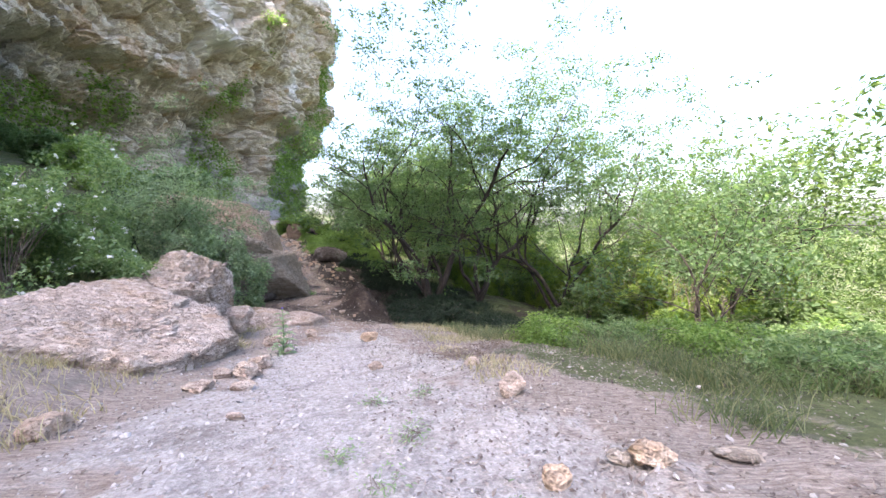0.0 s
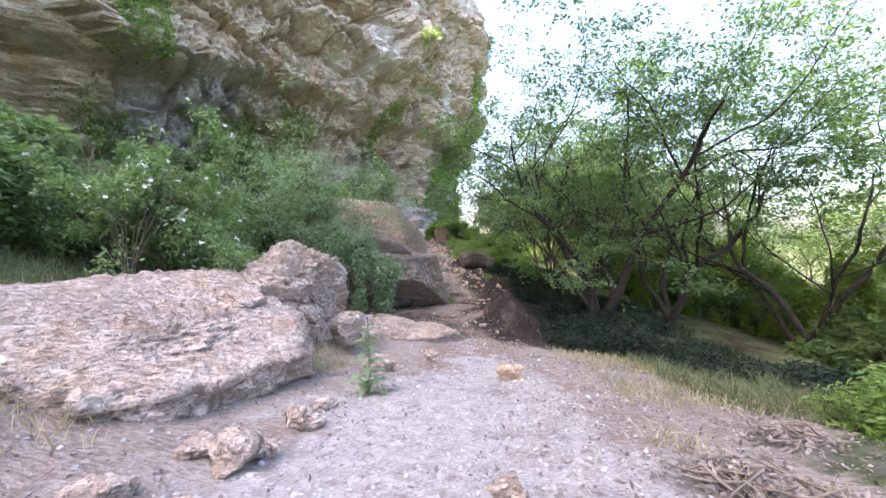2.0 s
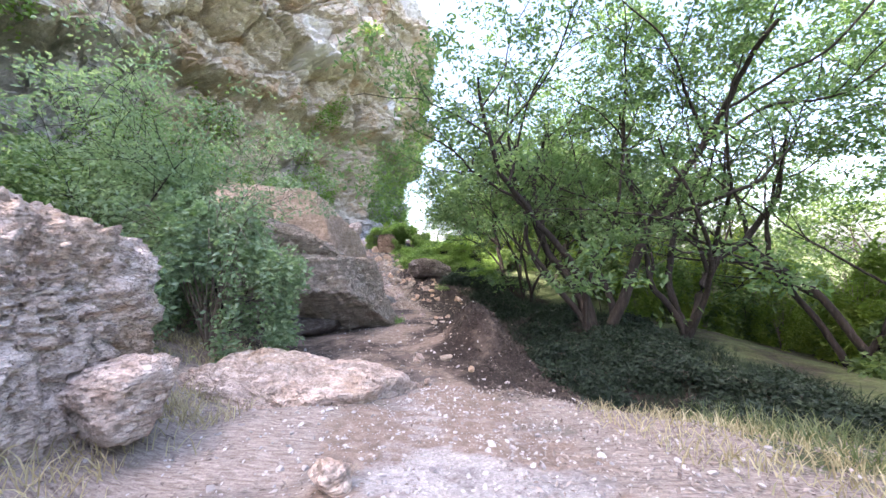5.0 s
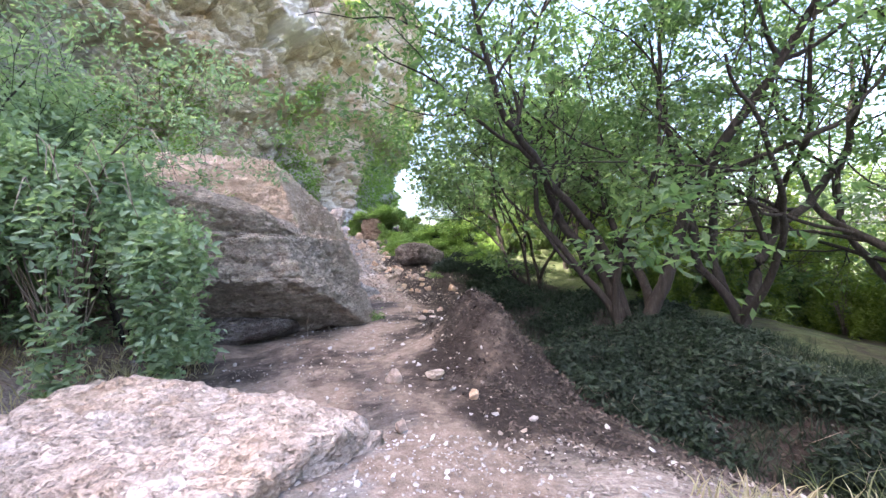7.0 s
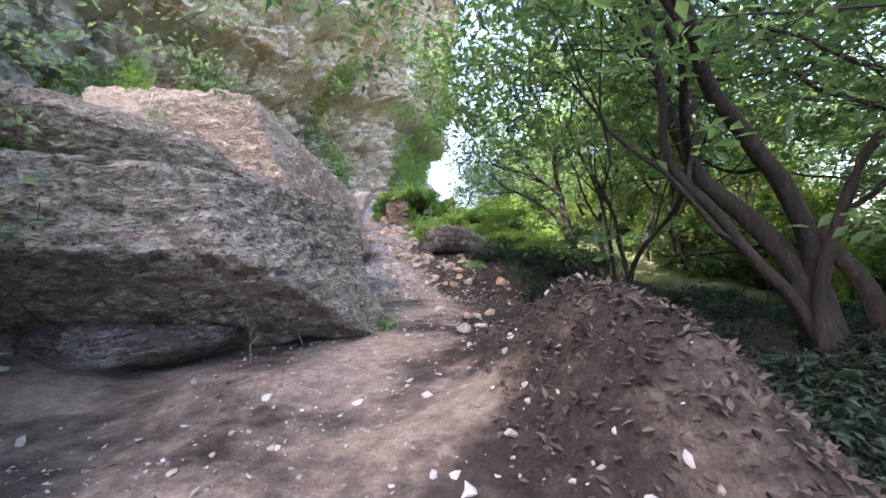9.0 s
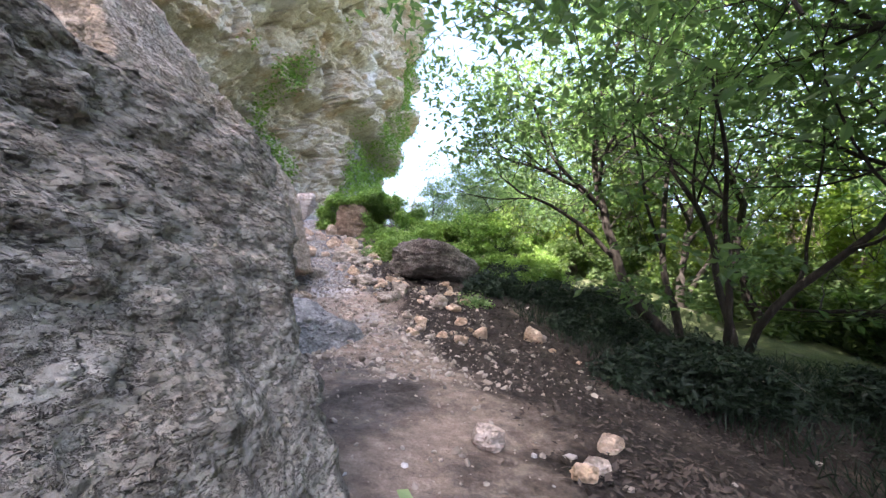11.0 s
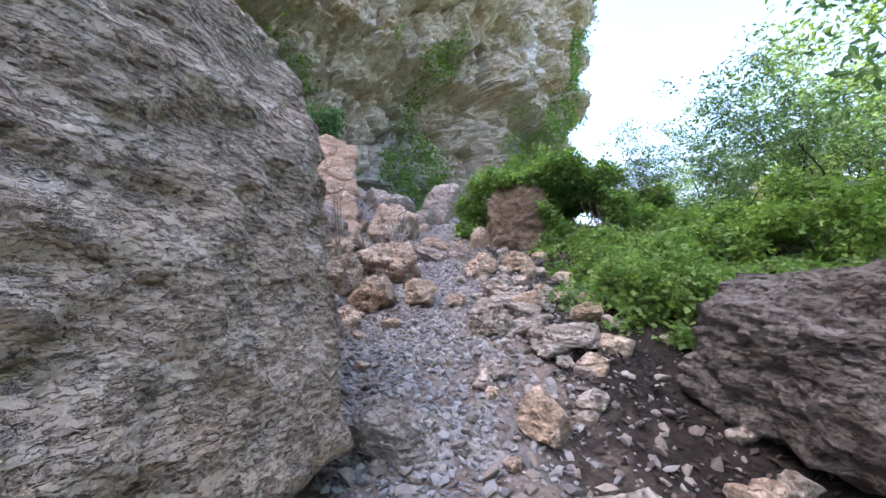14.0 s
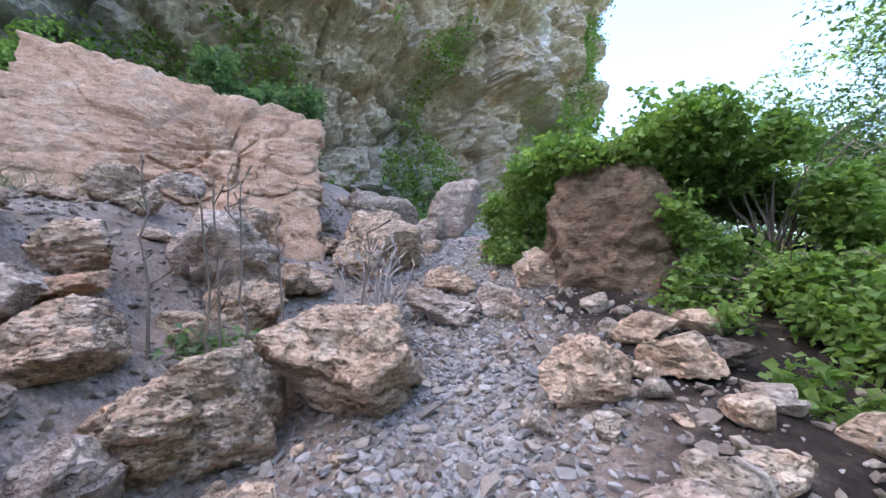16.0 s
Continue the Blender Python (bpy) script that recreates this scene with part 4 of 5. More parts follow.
for x, y, size in ((3.2, 24.0, 0.5), (5.4, 23.2, 0.55), (7.6, 22.6, 0.5), (1.6, 30.5, 0.5), (4.2, 28.0, 0.6), (6.8, 26.5, 0.6), (10.0, 19.5, 0.55), (-0.5, 36.0, 0.5), (10.8, 16.5, 0.5)):
    copy_thing(thicket_kinds[int(y) % 2], pose(x, y, on_ground(x, y) - 0.15, 0, 0, 60 * y) @ Matrix.Scale(size, 4))
HERBS = "herbs beside the path"
herb_kinds = [
    bush("herb_clump", (3.2, 6.4), (1.1, 1.0, 0.65), "knee-high green herbs at the edge of the path", 26, mat=LEAF_BUSH, leaves=5000, leaf=0.09, stems=18, category="herbs", group=HERBS, ratio=0.4),
    bush("herb_clump", (5.2, 5.0), (1.2, 1.1, 0.8), "knee-high green herbs at the edge of the path", 27, mat=LEAF_IVY, leaves=5000, leaf=0.09, stems=18, category="herbs", group=HERBS, ratio=0.4),
    bush("herb_clump", (0.2, 15.5), (1.2, 1.0, 0.6), "green herbs coloured dark for the shade under the trees", 28, mat=LEAF_SHADED, leaves=5000, leaf=0.1, stems=14, category="herbs", group=HERBS, ratio=0.45),
]
for _ in range(44):
    y = slope_rng.uniform(2.5, 19)
    x = float(np.interp(y, PATH_Y, PATH_X)) + (slope_rng.uniform(4.2, 11) if y < 12 else slope_rng.uniform(3.4, 7.5))
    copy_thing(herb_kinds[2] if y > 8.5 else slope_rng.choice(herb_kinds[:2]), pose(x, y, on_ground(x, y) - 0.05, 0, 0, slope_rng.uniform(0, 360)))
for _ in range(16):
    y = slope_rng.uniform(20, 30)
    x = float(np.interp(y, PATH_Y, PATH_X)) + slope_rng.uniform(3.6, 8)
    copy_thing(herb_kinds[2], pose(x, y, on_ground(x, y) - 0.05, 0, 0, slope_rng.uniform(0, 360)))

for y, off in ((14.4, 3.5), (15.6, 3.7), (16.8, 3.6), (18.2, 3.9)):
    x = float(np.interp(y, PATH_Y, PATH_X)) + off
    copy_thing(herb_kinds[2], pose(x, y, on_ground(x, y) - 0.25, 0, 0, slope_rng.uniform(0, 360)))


def build_cliff_ivy():
    """Green creepers hanging on the cliff in patches."""
    rng = np.random.default_rng(77)
    flat, out = CLIFF_AT.reshape(-1, 3), CLIFF_OUT.reshape(-1, 3)
    pick = rng.choice(len(flat), 60000)
    p = flat[pick]
    want = fbm(p * np.array([0.16, 0.16, 0.07]), 3, 91) + 0.55 * (1 - sstep(9, 17, p[:, 2])) - 0.15
    edge = sstep(68, 76, p[:, 1])
    pick = pick[(want + 0.45 * edge > 0.35) & (p[:, 2] > 0)]
    p = np.repeat(flat[pick], 5, 0) + rng.normal(size=(len(pick) * 5, 3)) * 0.35 + np.repeat(out[pick], 5, 0) * 0.3
    me = leaves_mesh("cliff_ivy", p, 0.34 * rng.uniform(0.6, 1.3, len(p)), rng, LEAF_IVY, ratio=0.7)
    thing("cliff_ivy", me, "green creepers and small bushes hanging on the cliff", "creeper", kind="stuff")


build_cliff_ivy()

# ---- loose rocks, one by one ----
STONES = []


def stone(x, y, w, h, mat, name, label):
    """A loose rock of that width and height, sunk a little."""
    seed = 200 + len(STONES)
    rng = random.Random(seed)
    STONES.append((x, y, w))
    deep = w * rng.uniform(0.7, 1.0)
    level = 5 if w > 0.55 else 4 if w > 0.28 else 3
    me = rock_mesh(name, (w * 0.54, deep * 0.54, h * 0.62), seed, mat, level=level, planes=16, box=4, rough=0.06, bed=0.02 if w > 0.4 else 0, blocky=0.06 if w > 0.3 else 0.03, pits=0.01 if w > 0.4 else 0, cut=(0.55, 0.95), gnarl=0.05 * min(w, 0.8), smooth=w > 0.6)
    thing(name, me, label, "rock", at=pose(x, y + deep * 0.35, on_ground(x, y + deep * 0.35) + h * 0.36, rng.uniform(-10, 10), rng.uniform(-10, 10), rng.uniform(-35, 35)))


stone(-10.95, 29.35, 1.4, 0.85, TAN, "tan_rock", "large tan angular rock in the rubble beside the path")
stone(-11.45, 28.54, 0.77, 0.49, TAN, "tan_rock", "large tan weathered rock lying beside the path")
stone(-11.21, 29.0, 0.39, 0.33, TAN, "tan_rock", "tan angular rock in the rubble beside the path")
stone(-9.55, 29.85, 0.47, 0.38, TAN, "tan_rock", "tan angular rock in the rubble beside the path")
stone(-10.89, 30.72, 0.69, 0.3, PALE, "pale_rock", "pale limestone flat rock lying beside the path")
stone(-10.41, 30.98, 0.4, 0.3, PALE, "pale_rock", "pale limestone rock lying beside the path")
stone(-10.26, 31.72, 0.46, 0.46, TAN, "tan_rock", "tan angular rock in the rubble beside the path")
stone(-11.25, 31.46, 0.61, 0.31, TAN, "tan_rock", "tan angular rock in the rubble beside the path")
stone(-12.53, 31.67, 1.09, 0.95, TAN, "tan_rock", "large tan angular rock in the rubble beside the path")
stone(-13.68, 33.24, 1.01, 0.61, TAN, "tan_rock", "large tan angular rock in the rubble beside the path")
stone(-12.92, 29.77, 1.04, 0.78, PALE, "pale_rock", "large pale limestone rock lying beside the path")
stone(-13.04, 28.74, 0.64, 0.44, TAN, "tan_rock", "tan angular rock in the rubble beside the path")
stone(-12.78, 28.68, 0.56, 0.23, ORANGE, "orange_rock", "broken orange flat rock below the large block")
stone(-12.98, 33.75, 0.72, 0.51, GREYROCK, "grey_rock", "large grey weathered rock lying beside the path")
stone(-9.25, 30.72, 0.42, 0.23, TAN, "tan_rock", "tan angular rock in the rubble beside the path")
stone(-8.84, 30.49, 0.49, 0.23, DARKROCK, "dark_rock", "dark crumbly rock half buried under the ivy")
stone(-9.19, 30.03, 0.18, 0.12, GREYROCK, "grey_rock", "fist-sized grey weathered rock lying beside the path")
stone(-9.39, 29.67, 0.16, 0.1, GREYROCK, "grey_rock", "fist-sized grey weathered rock lying beside the path")
stone(-9.02, 29.5, 0.17, 0.11, PALE, "pale_rock", "fist-sized pale limestone rock lying beside the path")
stone(-8.7, 30.06, 0.21, 0.16, PALE, "pale_rock", "fist-sized pale limestone rock lying beside the path")
stone(-11.85, 27.15, 1.4, 1.2, CONGLO, "brown_rock", "large brown pitted angular rock beside the big boulder")
stone(-11.37, 28.87, 0.8, 0.64, CONGLO, "brown_rock", "large brown pitted angular rock beside the big boulder")
stone(-11.28, 28.18, 0.44, 0.4, PALE, "pale_rock", "pale limestone rock lying beside the path")
stone(-10.4, 28.38, 0.63, 0.43, TAN, "tan_rock", "tan angular rock in the rubble beside the path")
stone(-9.76, 28.48, 0.47, 0.4, TAN, "tan_rock", "tan angular rock in the rubble beside the path")
stone(-8.66, 28.27, 0.5, 0.24, GREYROCK, "grey_rock", "grey weathered flat rock lying beside the path")
stone(-8.4, 28.25, 0.3, 0.18, PALE, "pale_rock", "pale limestone rock lying beside the path")
stone(-10.91, 28.16, 0.37, 0.37, PALE, "pale_rock", "pale limestone rock lying beside the path")
stone(-9.27, 28.58, 0.27, 0.17, PALE, "pale_rock", "pale limestone rock lying beside the path")
stone(-8.91, 28.89, 0.31, 0.14, PALE, "pale_rock", "pale limestone rock lying beside the path")
stone(-8.63, 28.88, 0.26, 0.16, GREYROCK, "grey_rock", "grey weathered rock lying beside the path")
stone(-8.55, 26.1, 0.55, 0.24, GREYROCK, "grey_rock", "grey weathered flat rock lying beside the path")
stone(-8.54, 24.27, 0.65, 0.49, CONGLO, "brown_rock", "brown pitted angular rock beside the big boulder")
stone(-8.76, 23.59, 0.83, 0.41, GREYROCK, "grey_rock", "large grey weathered rock lying beside the path")
stone(-9.07, 24.25, 0.34, 0.31, GREYROCK, "grey_rock", "grey weathered rock lying beside the path")
stone(-5.56, 24.46, 0.33, 0.21, PALE, "pale_rock", "pale limestone rock lying beside the path")
stone(-5.12, 23.5, 0.2, 0.14, TAN, "tan_rock", "tan angular rock in the rubble beside the path")
stone(-6.38, 25.02, 0.48, 0.29, GREYROCK, "grey_rock", "grey weathered rock lying beside the path")
stone(-6.54, 24.52, 0.43, 0.19, GREYROCK, "grey_rock", "grey weathered flat rock lying beside the path")
stone(-6.89, 23.43, 0.21, 0.17, PALE, "pale_rock", "fist-sized pale limestone rock lying beside the path")
stone(-5.27, 24.19, 0.26, 0.16, TAN, "tan_rock", "tan angular rock in the rubble beside the path")
stone(-7.4, 25.78, 0.62, 0.24, GREYROCK, "grey_rock", "grey weathered flat rock lying in the path")
stone(-8.56, 27.76, 0.5, 0.37, GREYROCK, "grey_rock", "grey weathered rock lying beside the path")
stone(-7.88, 27.49, 0.62, 0.22, GREYROCK, "grey_rock", "grey weathered flat rock lying beside the path")
stone(-8.29, 26.93, 0.15, 0.13, PALE, "pale_rock", "fist-sized pale limestone rock lying beside the path")
stone(-7.69, 27.27, 0.14, 0.1, PALE, "pale_rock", "fist-sized pale limestone rock lying beside the path")
stone(-9.58, 29.85, 0.4, 0.3, TAN, "tan_rock", "tan angular rock in the rubble beside the path")
stone(-9.05, 30.27, 0.41, 0.27, TAN, "tan_rock", "tan weathered rock lying beside the path")
stone(-6.9, 25.75, 0.28, 0.16, TAN, "tan_rock", "tan weathered rock lying beside the path")
stone(-6.91, 26.52, 0.24, 0.2, TAN, "tan_rock", "fist-sized tan angular rock in the rubble beside the path")
stone(-6.7, 26.19, 0.21, 0.14, PALE, "pale_rock", "fist-sized pale limestone rock lying beside the path")
stone(-6.6, 26.08, 0.16, 0.11, PALE, "pale_rock", "fist-sized pale limestone rock lying beside the path")
stone(0.37, 2.59, 0.36, 0.24, PALE, "pale_rock", "pale limestone rock lying beside the path")
stone(0.82, 0.91, 0.33, 0.17, TAN, "tan_rock", "tan angular rock in the rubble beside the path")
stone(1.5, 0.97, 0.31, 0.1, GREYROCK, "grey_rock", "grey weathered flat rock lying beside the path")
stone(0.63, 1.02, 0.19, 0.08, GREYROCK, "grey_rock", "fist-sized grey weathered flat rock lying beside the path")
stone(-3.05, 4.24, 0.39, 0.24, PALE, "pale_rock", "pale limestone rock lying beside the path")
stone(-2.37, 2.28, 0.18, 0.09, PALE, "pale_rock", "fist-sized pale limestone rock lying beside the path")
stone(-3.89, 2.04, 0.41, 0.18, PALE, "pale_rock", "pale limestone flat rock lying beside the path")
stone(0.12, 0.84, 0.24, 0.1, TAN, "tan_rock", "fist-sized tan angular flat rock in the rubble beside the path")
stone(-1.26, 4.37, 0.26, 0.15, PALE, "pale_rock", "pale limestone rock lying beside the path")
stone(0.16, 4.04, 0.24, 0.14, PALE, "pale_rock", "fist-sized pale limestone rock lying beside the path")
stone(-3.26, 9.29, 0.34, 0.23, PALE, "pale_rock", "pale limestone rock lying beside the path")
stone(-3.91, 8.14, 0.58, 0.32, PALE, "pale_rock", "pale limestone rock lying beside the path")
stone(-1.66, 8.22, 0.39, 0.29, TAN, "tan_rock", "tan angular rock in the rubble beside the path")
stone(-3.06, 4.55, 0.3, 0.15, PALE, "pale_rock", "pale limestone rock lying beside the path")
stone(-3.38, 4.3, 0.33, 0.14, PALE, "pale_rock", "pale limestone flat rock lying beside the path")
stone(-3.37, 3.64, 0.42, 0.17, PALE, "pale_rock", "pale limestone flat rock lying beside the path")
stone(-2.82, 3.59, 0.29, 0.14, PALE, "pale_rock", "pale limestone rock lying beside the path")
stone(-3.16, 5.14, 0.43, 0.18, PALE, "pale_rock", "pale limestone flat rock lying beside the path")
stone(-3.28, 5.72, 0.27, 0.18, PALE, "pale_rock", "pale limestone rock lying beside the path")
stone(-4.8, 19.86, 0.24, 0.17, PALE, "pale_rock", "pale limestone rock lying beside the path")
stone(-4.17, 19.71, 0.16, 0.11, PALE, "pale_rock", "fist-sized pale limestone rock lying beside the path")
stone(-4.29, 19.55, 0.18, 0.09, TAN, "tan_rock", "fist-sized tan angular rock in the rubble beside the path")
stone(-3.97, 18.7, 0.21, 0.08, PALE, "pale_rock", "fist-sized pale limestone flat rock lying beside the path")
stone(-4.08, 18.11, 0.18, 0.13, PALE, "pale_rock", "fist-sized pale limestone rock lying beside the path")
stone(-3.74, 14.33, 0.25, 0.21, PALE, "pale_rock", "pale limestone rock lying beside the path")
stone(-3.3, 12.96, 0.16, 0.11, PALE, "pale_rock", "fist-sized pale limestone rock lying beside the path")
stone(-3.96, 20.06, 0.2, 0.12, PALE, "pale_rock", "pale limestone rock lying beside the path")
stone(-5.71, 22.95, 0.17, 0.13, PALE, "pale_rock", "pale limestone rock lying beside the path")
stone(-3.24, 14.45, 0.27, 0.14, GREYROCK, "grey_rock", "grey weathered rock lying beside the path")
stone(-2.68, 13.93, 0.13, 0.11, TAN, "tan_rock", "fist-sized tan angular rock in the rubble beside the path")

# ---- countless small stones ----
RUBBLE = "loose stones of the rubble"
rubble_kinds = []
for k in range(6):
    mat = (TAN, PALE, GREYROCK, TAN, TAN, CONGLO)[k]
    rubble_kinds.append(rock_mesh("rubble_stone", (0.11, 0.09, 0.07), 900 + k, mat, level=3, planes=14, box=4, rough=0.06, blocky=0.05, cut=(0.5, 0.95), smooth=False))
rubble_rng = random.Random(15)
made = 0
while made < 290:
    y = rubble_rng.uniform(22.5, 35)
    off = rubble_rng.gauss(0, 2.0)
    if abs(off) < 0.45 or off > 3.2 or off < -5.5:
        continue
    x = float(np.interp(y, PATH_Y, PATH_X)) + off
    s = rubble_rng.choice((0.5, 0.6, 0.8, 1.0, 1.3, 1.9))
    ob = thing("rubble_stone", rubble_rng.choice(rubble_kinds), "angular loose stone of the rubble slope", "stone", RUBBLE)
    ob.matrix_basis = pose(x, y, on_ground(x, y) + 0.03 * s, rubble_rng.uniform(-30, 30), rubble_rng.uniform(-30, 30), rubble_rng.uniform(0, 360)) @ Matrix.Diagonal((s, s, s, 1))
    made += 1


ledge_rng = random.Random(21)
for _ in range(84):
    y = ledge_rng.uniform(26.6, 34.5)
    off = -ledge_rng.uniform(1.1, 5.4) if ledge_rng.random() < 0.75 else ledge_rng.uniform(0.9, 2.0)
    w = ledge_rng.uniform(0.28, 0.8) if off < 0 else ledge_rng.uniform(0.12, 0.26)
    stone(round(float(np.interp(y, PATH_Y, PATH_X)) + off, 2), round(y, 2), w, w * ledge_rng.uniform(0.4, 0.7), ledge_rng.choice((TAN, TAN, PALE, CONGLO)) if off < 0 else GREYROCK, "rubble_rock", "broken rock wedged in the rubble slope")


def scatter(name, n, sampler, size, mat, label, category, seed, squash=0.65):
    """Joined small angular stones strewn on the ground."""
    rng = np.random.default_rng(seed)
    x, y = sampler(rng, n)
    n = len(x)
    z = ground_z(x, y)
    s = size[0] * (size[1] / size[0]) ** (rng.random(n) ** 2.2)
    ball, tris = ICO[1]
    v = ball[None] * 0.6 * (1 + rng.uniform(-0.5, 0.3, (n, len(ball), 1))) * (1 + rng.uniform(-0.35, 0.35, (n, 1, 3)))
    v[:, :, 2] *= squash
    ang = rng.uniform(0, 2 * np.pi, n)
    c, sn = np.cos(ang)[:, None], np.sin(ang)[:, None]
    vx, vy = v[:, :, 0] * c - v[:, :, 1] * sn, v[:, :, 0] * sn + v[:, :, 1] * c
    tilt = rng.normal(size=(n, 2)) * 0.3
    vz = v[:, :, 2] + tilt[:, :1] * vx + tilt[:, 1:] * vy
    out = np.stack([vx, vy, vz], -1) * s[:, None, None] + np.stack([x, y, z + s * 0.15], -1)[:, None]
    f = (np.arange(n)[:, None, None] * len(ball) + tris[None]).reshape(-1, 3)
    thing(name, mesh_np(name, out.reshape(-1, 3), f, [mat]), label, category, kind="stuff")


def along(y0, y1, spread, shift=0.0):
    def sampler(rng, n):
        y = rng.uniform(y0, y1, n)
        return np.interp(y, PATH_Y, PATH_X) + shift + rng.normal(size=n) * spread, y
    return sampler


scatter("path_gravel", 9000, along(-1, 13, 1.3), (0.01, 0.045), GRAVEL, "pale crushed gravel strewn over the footpath", "gravel", 51)
scatter("path_gravel", 11000, along(21, 34, 1.3), (0.015, 0.09), CHIPS, "pale angular gravel on the climbing path", "gravel", 52)
scatter("path_gravel", 15000, along(25.5, 34, 0.62), (0.018, 0.065), GREY_GRAVEL, "coarse grey broken stone filling the climbing path", "gravel", 55)
scatter("side_stones", 5000, along(26, 34.5, 1.6, -2.8), (0.02, 0.085), CHIPS, "tan broken chips between the rubble rocks", "stones", 56)
scatter("path_gravel", 1500, along(13, 23, 1.1), (0.012, 0.055), CHIPS, "scattered pale chips on the brown path", "gravel", 53)
scatter("side_stones", 900, along(-1, 20, 2.6), (0.02, 0.08), GRAVEL, "scattered pale stones beside the path", "stones", 54)


def build_litter(name, n, y0, y1, middle, spread, size, mat, label, seed):
    rng = np.random.default_rng(seed)
    y = rng.uniform(y0, y1, n)
    off = rng.normal(middle, spread, n)
    keep = np.abs(off) > (0.3 if y1 < 20 else 1.0)
    y, off = y[keep], off[keep]
    x = np.interp(y, PATH_Y, PATH_X) + off
    p = np.stack([x, y, ground_z(x, y) + 0.008], -1)
    me = leaves_mesh(name, p, size * rng.uniform(0.5, 1.3, len(p)), rng, mat, droop=0.0, up=3.5, ratio=0.5)
    thing(name, me, label, "leaf litter", kind="stuff")


build_litter("leaf_litter", 16000, -1, 13, 2.4, 1.6, 0.05, LITTER, "dry grey-brown dead leaves beside the path", 61)
build_litter("leaf_litter", 7000, -1, 15, -2.6, 1.0, 0.045, LITTER, "dry grey-brown dead leaves round the rocks", 62)
build_litter("leaf_litter", 22000, 12.5, 28, 2.6, 1.5, 0.065, LITTER_SHADED, "dark dead leaves, toned for shade, on the earth bank", 63)


build_litter("leaf_litter", 5000, 14, 20, 2.2, 0.7, 0.07, LITTER_SHADED, "dark dead leaves, toned for shade, heaped on the bank", 64)


def blades(name, x, y, height, mat, label, seed, lean=0.45):
    rng = np.random.default_rng(seed)
    n = len(x)
    base = np.stack([x, y, ground_z(x, y) - 0.01], -1)
    h = height * rng.uniform(0.5, 1.25, n)[:, None]
    d = rng.normal(size=(n, 3)) * lean
    d[:, 2] = 1
    d = unit(d)
    side = unit(np.cross(d, rng.normal(size=(n, 3)))) * 0.006
    mid = base + d * h * 0.55
    tip = base + d * h + np.stack([d[:, 0], d[:, 1], -0.35 * np.ones(n)], -1) * h * 0.35
    v = np.stack([base - side, base + side, mid + side * 0.7, mid - side * 0.7, tip], 1).reshape(-1, 3)
    k = np.arange(n)[:, None] * 5
    f = np.concatenate([k + [0, 1, 2], k + [0, 2, 3], k + [3, 2, 4]], 1).reshape(-1, 3)
    thing(name, mesh_np(name, v, f, [mat]), label, "grass", kind="stuff")


def build_grass():
    rng = np.random.default_rng(71)

    def tufts(n, each, y0, y1, o0, o1, spread=0.12):
        y = rng.uniform(y0, y1, n)
        x = np.interp(y, PATH_Y, PATH_X) + rng.uniform(o0, o1, n)
        keep = vnoise(np.stack([x * 0.6, y * 0.6, 0 * x], -1), 5) > -0.35
        x, y = np.repeat(x[keep], each), np.repeat(y[keep], each)
        return x + rng.normal(size=len(x)) * spread, y + rng.normal(size=len(x)) * spread

    blades("meadow_grass", *tufts(2200, 14, 1.5, 13, 3.2, 12), 0.42, GRASS, "tall green grass at the edge of the trees", 72)
    blades("dry_grass", *tufts(420, 12, 3, 12.5, 1.8, 4.4), 0.19, STRAW, "dry straw-coloured grass beside the path", 73)
    blades("dry_grass", *tufts(520, 16, 1, 15, -5.5, -2.4), 0.24, STRAW, "dry straw-coloured grass round the rocks", 74)
    blades("slope_grass", *tufts(1500, 14, 2, 34, -11, -4.8, 0.2), 0.4, GRASS, "green grass on the slope", 75)
    # canopy shade is put into the colour of this grass
    blades("hollow_grass", *tufts(2200, 14, 13, 34, 3.6, 9, 0.15), 0.3, LEAF_SHADED, "dark green grass below the trees", 76)


build_grass()

# ---- single plants ----


def thistle(at, height, seed):
    rng = np.random.default_rng(seed)
    root = thing("thistle", None, "tall blue-green thistle with spiny leaves beside the path", "thistle", at=pose(at[0], at[1], on_ground(*at) - 0.03))
    stem = [(0.02 * math.sin(3 * t), 0.02 * math.cos(2 * t), t * height) for t in np.linspace(0, 1, 8)]
    part("stem", tubes_mesh("stem", [(stem, np.linspace(0.014, 0.006, 8))], LEAF_GREY), root)
    for k in range(28):
        t = 0.03 + 0.92 * k / 27
        a, ln = k * 2.4, 0.36 * (1 - 0.6 * t) * rng.uniform(0.8, 1.15)
        n, vs, fs = 9, [], []
        for i in range(n):
            u = i / (n - 1)
            w = 0.045 * math.sin(math.pi * min(1, u * 0.9 + 0.1)) * (1.5 if i % 2 else 0.6) * ln / 0.25
            out, up = ln * u, ln * (0.55 * u - 0.6 * u * u)
            for sgn in (-1, 0, 1):
                vs.append((out * math.cos(a) - sgn * w * math.sin(a), out * math.sin(a) + sgn * w * math.cos(a), t * height + up + abs(sgn) * w * 0.35))
            if i:
                b = 3 * i
                fs += [(b - 3, b - 2, b + 1, b), (b - 2, b - 1, b + 2, b + 1)]
        part("leaf", mesh_np("leaf", vs, fs, [LEAF_GREY]), root)
    v, f = ICO[2]
    head = part("flower_head", mesh_np("flower_head", v * np.array([0.016, 0.016, 0.02]) + np.array([0.02 * math.sin(3), 0.02 * math.cos(2), height + 0.02]), f, [PURPLE], True), root, "purple thistle head")


thistle((-3.2, 6.62), 0.95, 1)


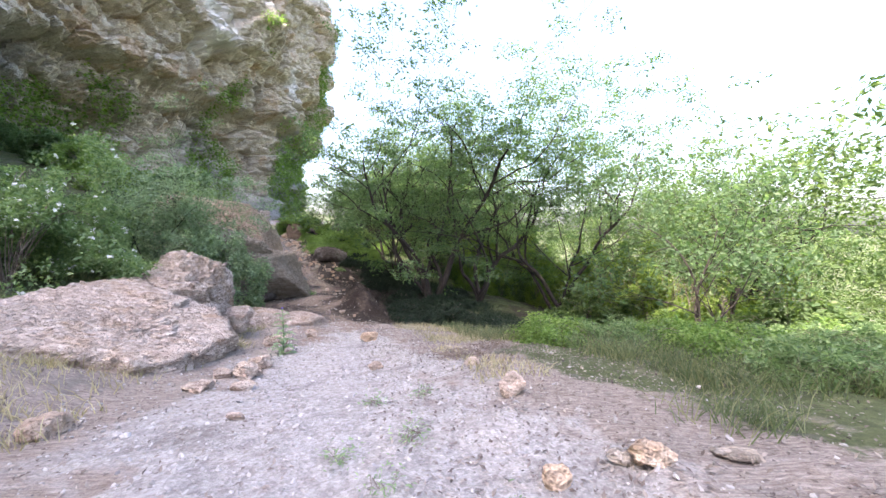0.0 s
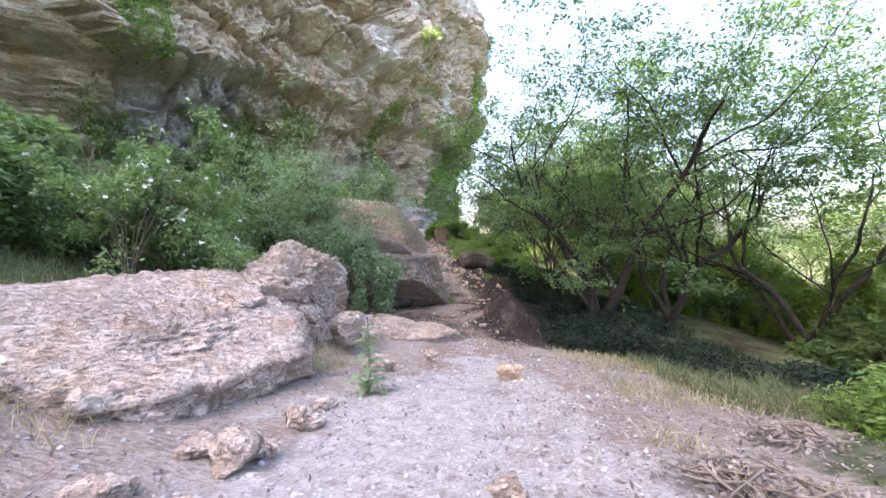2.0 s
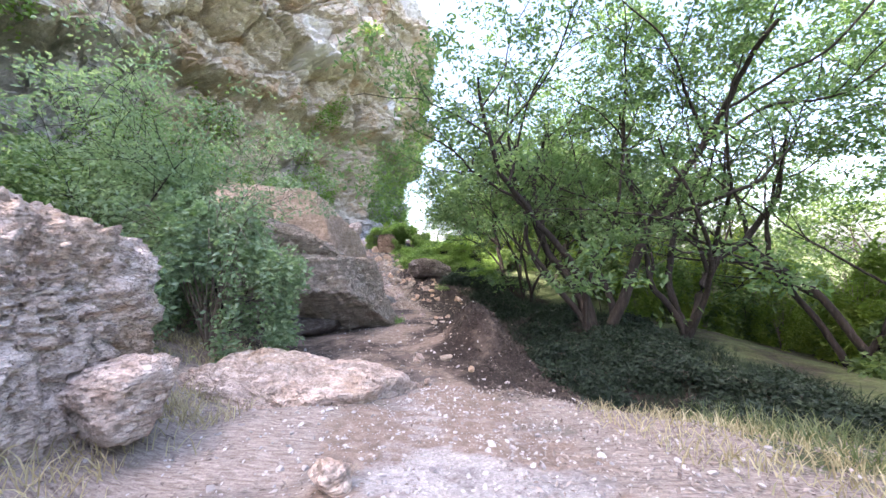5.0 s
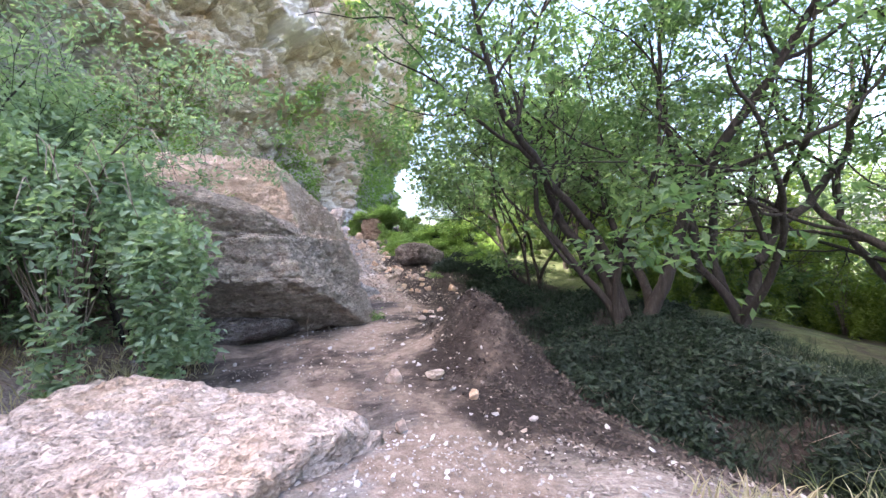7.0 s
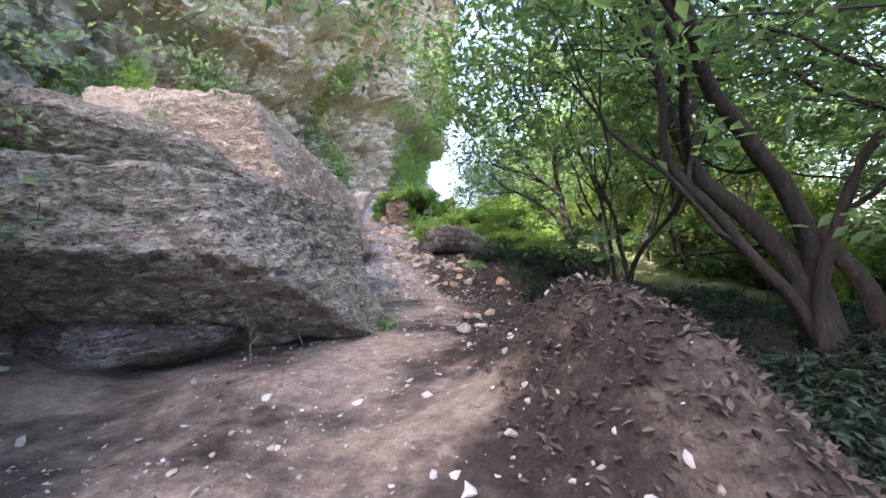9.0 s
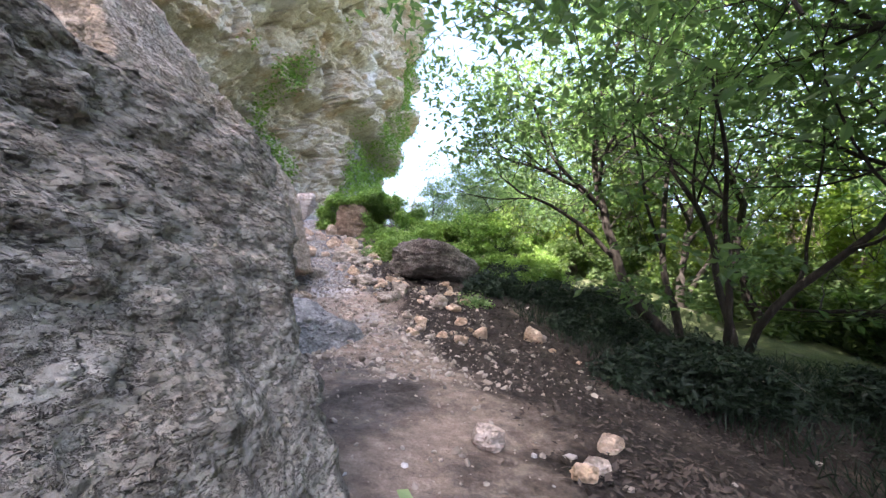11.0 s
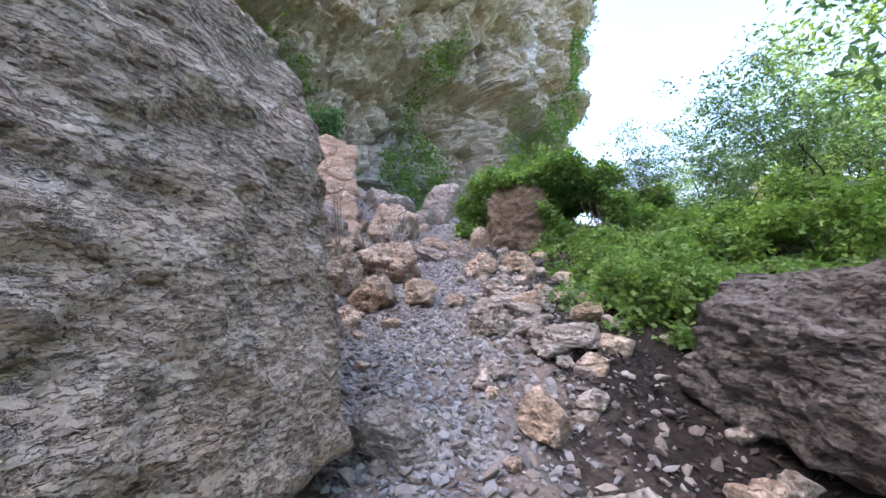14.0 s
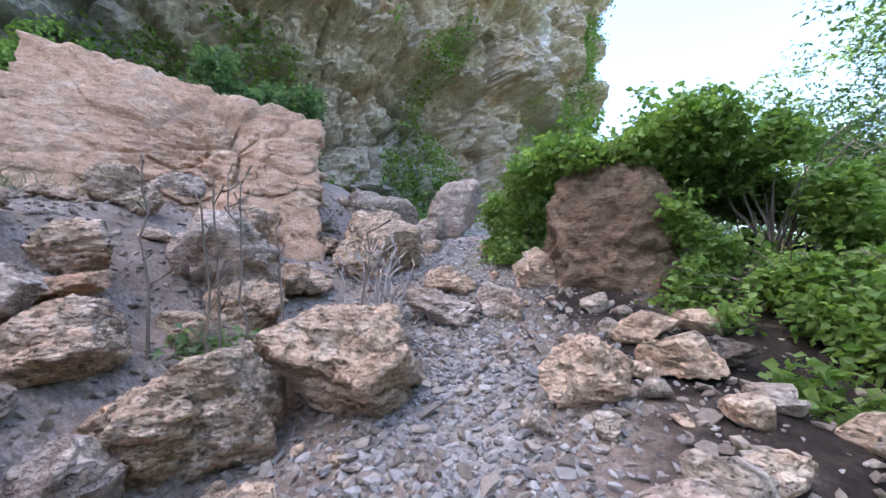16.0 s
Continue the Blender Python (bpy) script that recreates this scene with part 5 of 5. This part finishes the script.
def dead_stalk(at, height, seed, name="dead_stalk", label="dry brown dead flower stalk among the rubble", twig=TWIG):
    rng = np.random.default_rng(seed)
    root = thing(name, None, label, "dead plant", at=pose(at[0], at[1], on_ground(*at) - 0.03))
    lean = rng.normal(size=2) * 0.12
    line = [np.array([lean[0] * t, lean[1] * t, t * height]) + rng.normal(size=3) * 0.012 for t in np.linspace(0, 1, 9)]
    part("stalk", tubes_mesh("stalk", [(line, np.linspace(0.014, 0.006, 9))], twig), root)
    for k in range(7):
        p = line[int(rng.integers(3, 9))]
        d = unit(np.array([*rng.normal(size=2), 0.7])) * rng.uniform(0.06, 0.2)
        part("twig", tubes_mesh("twig", [([p, p + d * 0.5, p + d + np.array([0, 0, 0.02])], [0.006, 0.005, 0.009])], twig), root)


for k, (x, y, h) in enumerate([(-11.75, 29.35, 1.45), (-11.55, 29.2, 1.3), (-11.9, 29.6, 1.4), (-11.3, 29.5, 1.25), (-12.2, 29.1, 1.35), (-11.0, 29.8, 1.1), (-12.6, 30.0, 1.3)]):
    dead_stalk((x, y), h, 300 + k)
shrub_rng = random.Random(6)
for k in range(14):
    dead_stalk((-11.5 + shrub_rng.uniform(-0.28, 0.28), 30.6 + shrub_rng.uniform(-0.2, 0.2)), shrub_rng.uniform(0.5, 0.85), 320 + k, "dry_shrub", "pale dry leafless shrub stem on the rubble", PALE_TWIG)
for k, (x, y) in enumerate([(-8.2, 23.4), (-8.15, 23.9), (-8.3, 24.6), (-8.25, 25.1), (-6.0, 17.6), (-6.1, 16.8), (-5.95, 18.2)]):
    dead_stalk((x, y), 0.4, 340 + k, "dry_root", "bare dry twigs under the overhanging boulder")
for x, y, sz, sd in ((-12.0, 29.4, 0.35, 41), (-8.0, 28.9, 0.4, 42), (-6.7, 28.7, 0.5, 43), (-5.35, 18.6, 0.3, 44), (-4.9, 24.9, 0.35, 45)):
    bush("weed", (x, y), (sz, sz, sz * 0.9), "small green weed growing among the stones", sd, mat=LEAF_BUSH, leaves=700, leaf=0.07, stems=8, category="weed", ratio=0.6)


def brushwood_heap(at, size, seed):
    """A low heap of dead sticks and leaves."""
    rng = np.random.default_rng(seed)
    root = thing("brushwood_heap", None, "low brown heap of dead twigs and leaves beside the path", "brushwood", at=pose(at[0], at[1], on_ground(*at)))
    for _ in range(26):
        a, ln = rng.uniform(0, 2 * np.pi), rng.uniform(0.18, 0.5) * size
        mid = np.array([rng.normal() * 0.18 * size, rng.normal() * 0.14 * size, rng.uniform(0.02, 0.13) * size])
        d = np.array([math.cos(a), math.sin(a), rng.normal() * 0.18]) * ln * 0.5
        part("stick", tubes_mesh("stick", [([mid - d, mid + rng.normal(size=3) * 0.02, mid + d], [0.012, 0.01, 0.005])], TWIG), root)
    p = rng.normal(size=(500, 3)) * np.array([0.24, 0.18, 0.03]) * size + np.array([0, 0, 0.04])
    tagged(part("dead_leaves", leaves_mesh("dead_leaves", p, 0.06, rng, LITTER, droop=0.0, up=2.0), root, "brown dead leaves"), kind="stuff")


brushwood_heap((0.1, 4.9), 0.9, 5)
brushwood_heap((1.0, 6.4), 0.8, 6)
for k, (x, y, sz) in enumerate([(-1.25, 1.3, 0.13), (-0.75, 1.6, 0.16), (-0.95, 0.9, 0.12), (-1.1, 2.6, 0.12), (-0.6, 2.9, 0.14), (-0.2, 0.5, 0.12)]):
    bush("weed", (x, y), (sz, sz, sz * 1.3), "small grey-green weed growing in the gravel path", 60 + k, mat=LEAF_GREY, leaves=260, leaf=0.04, stems=6, category="weed", ratio=0.35)
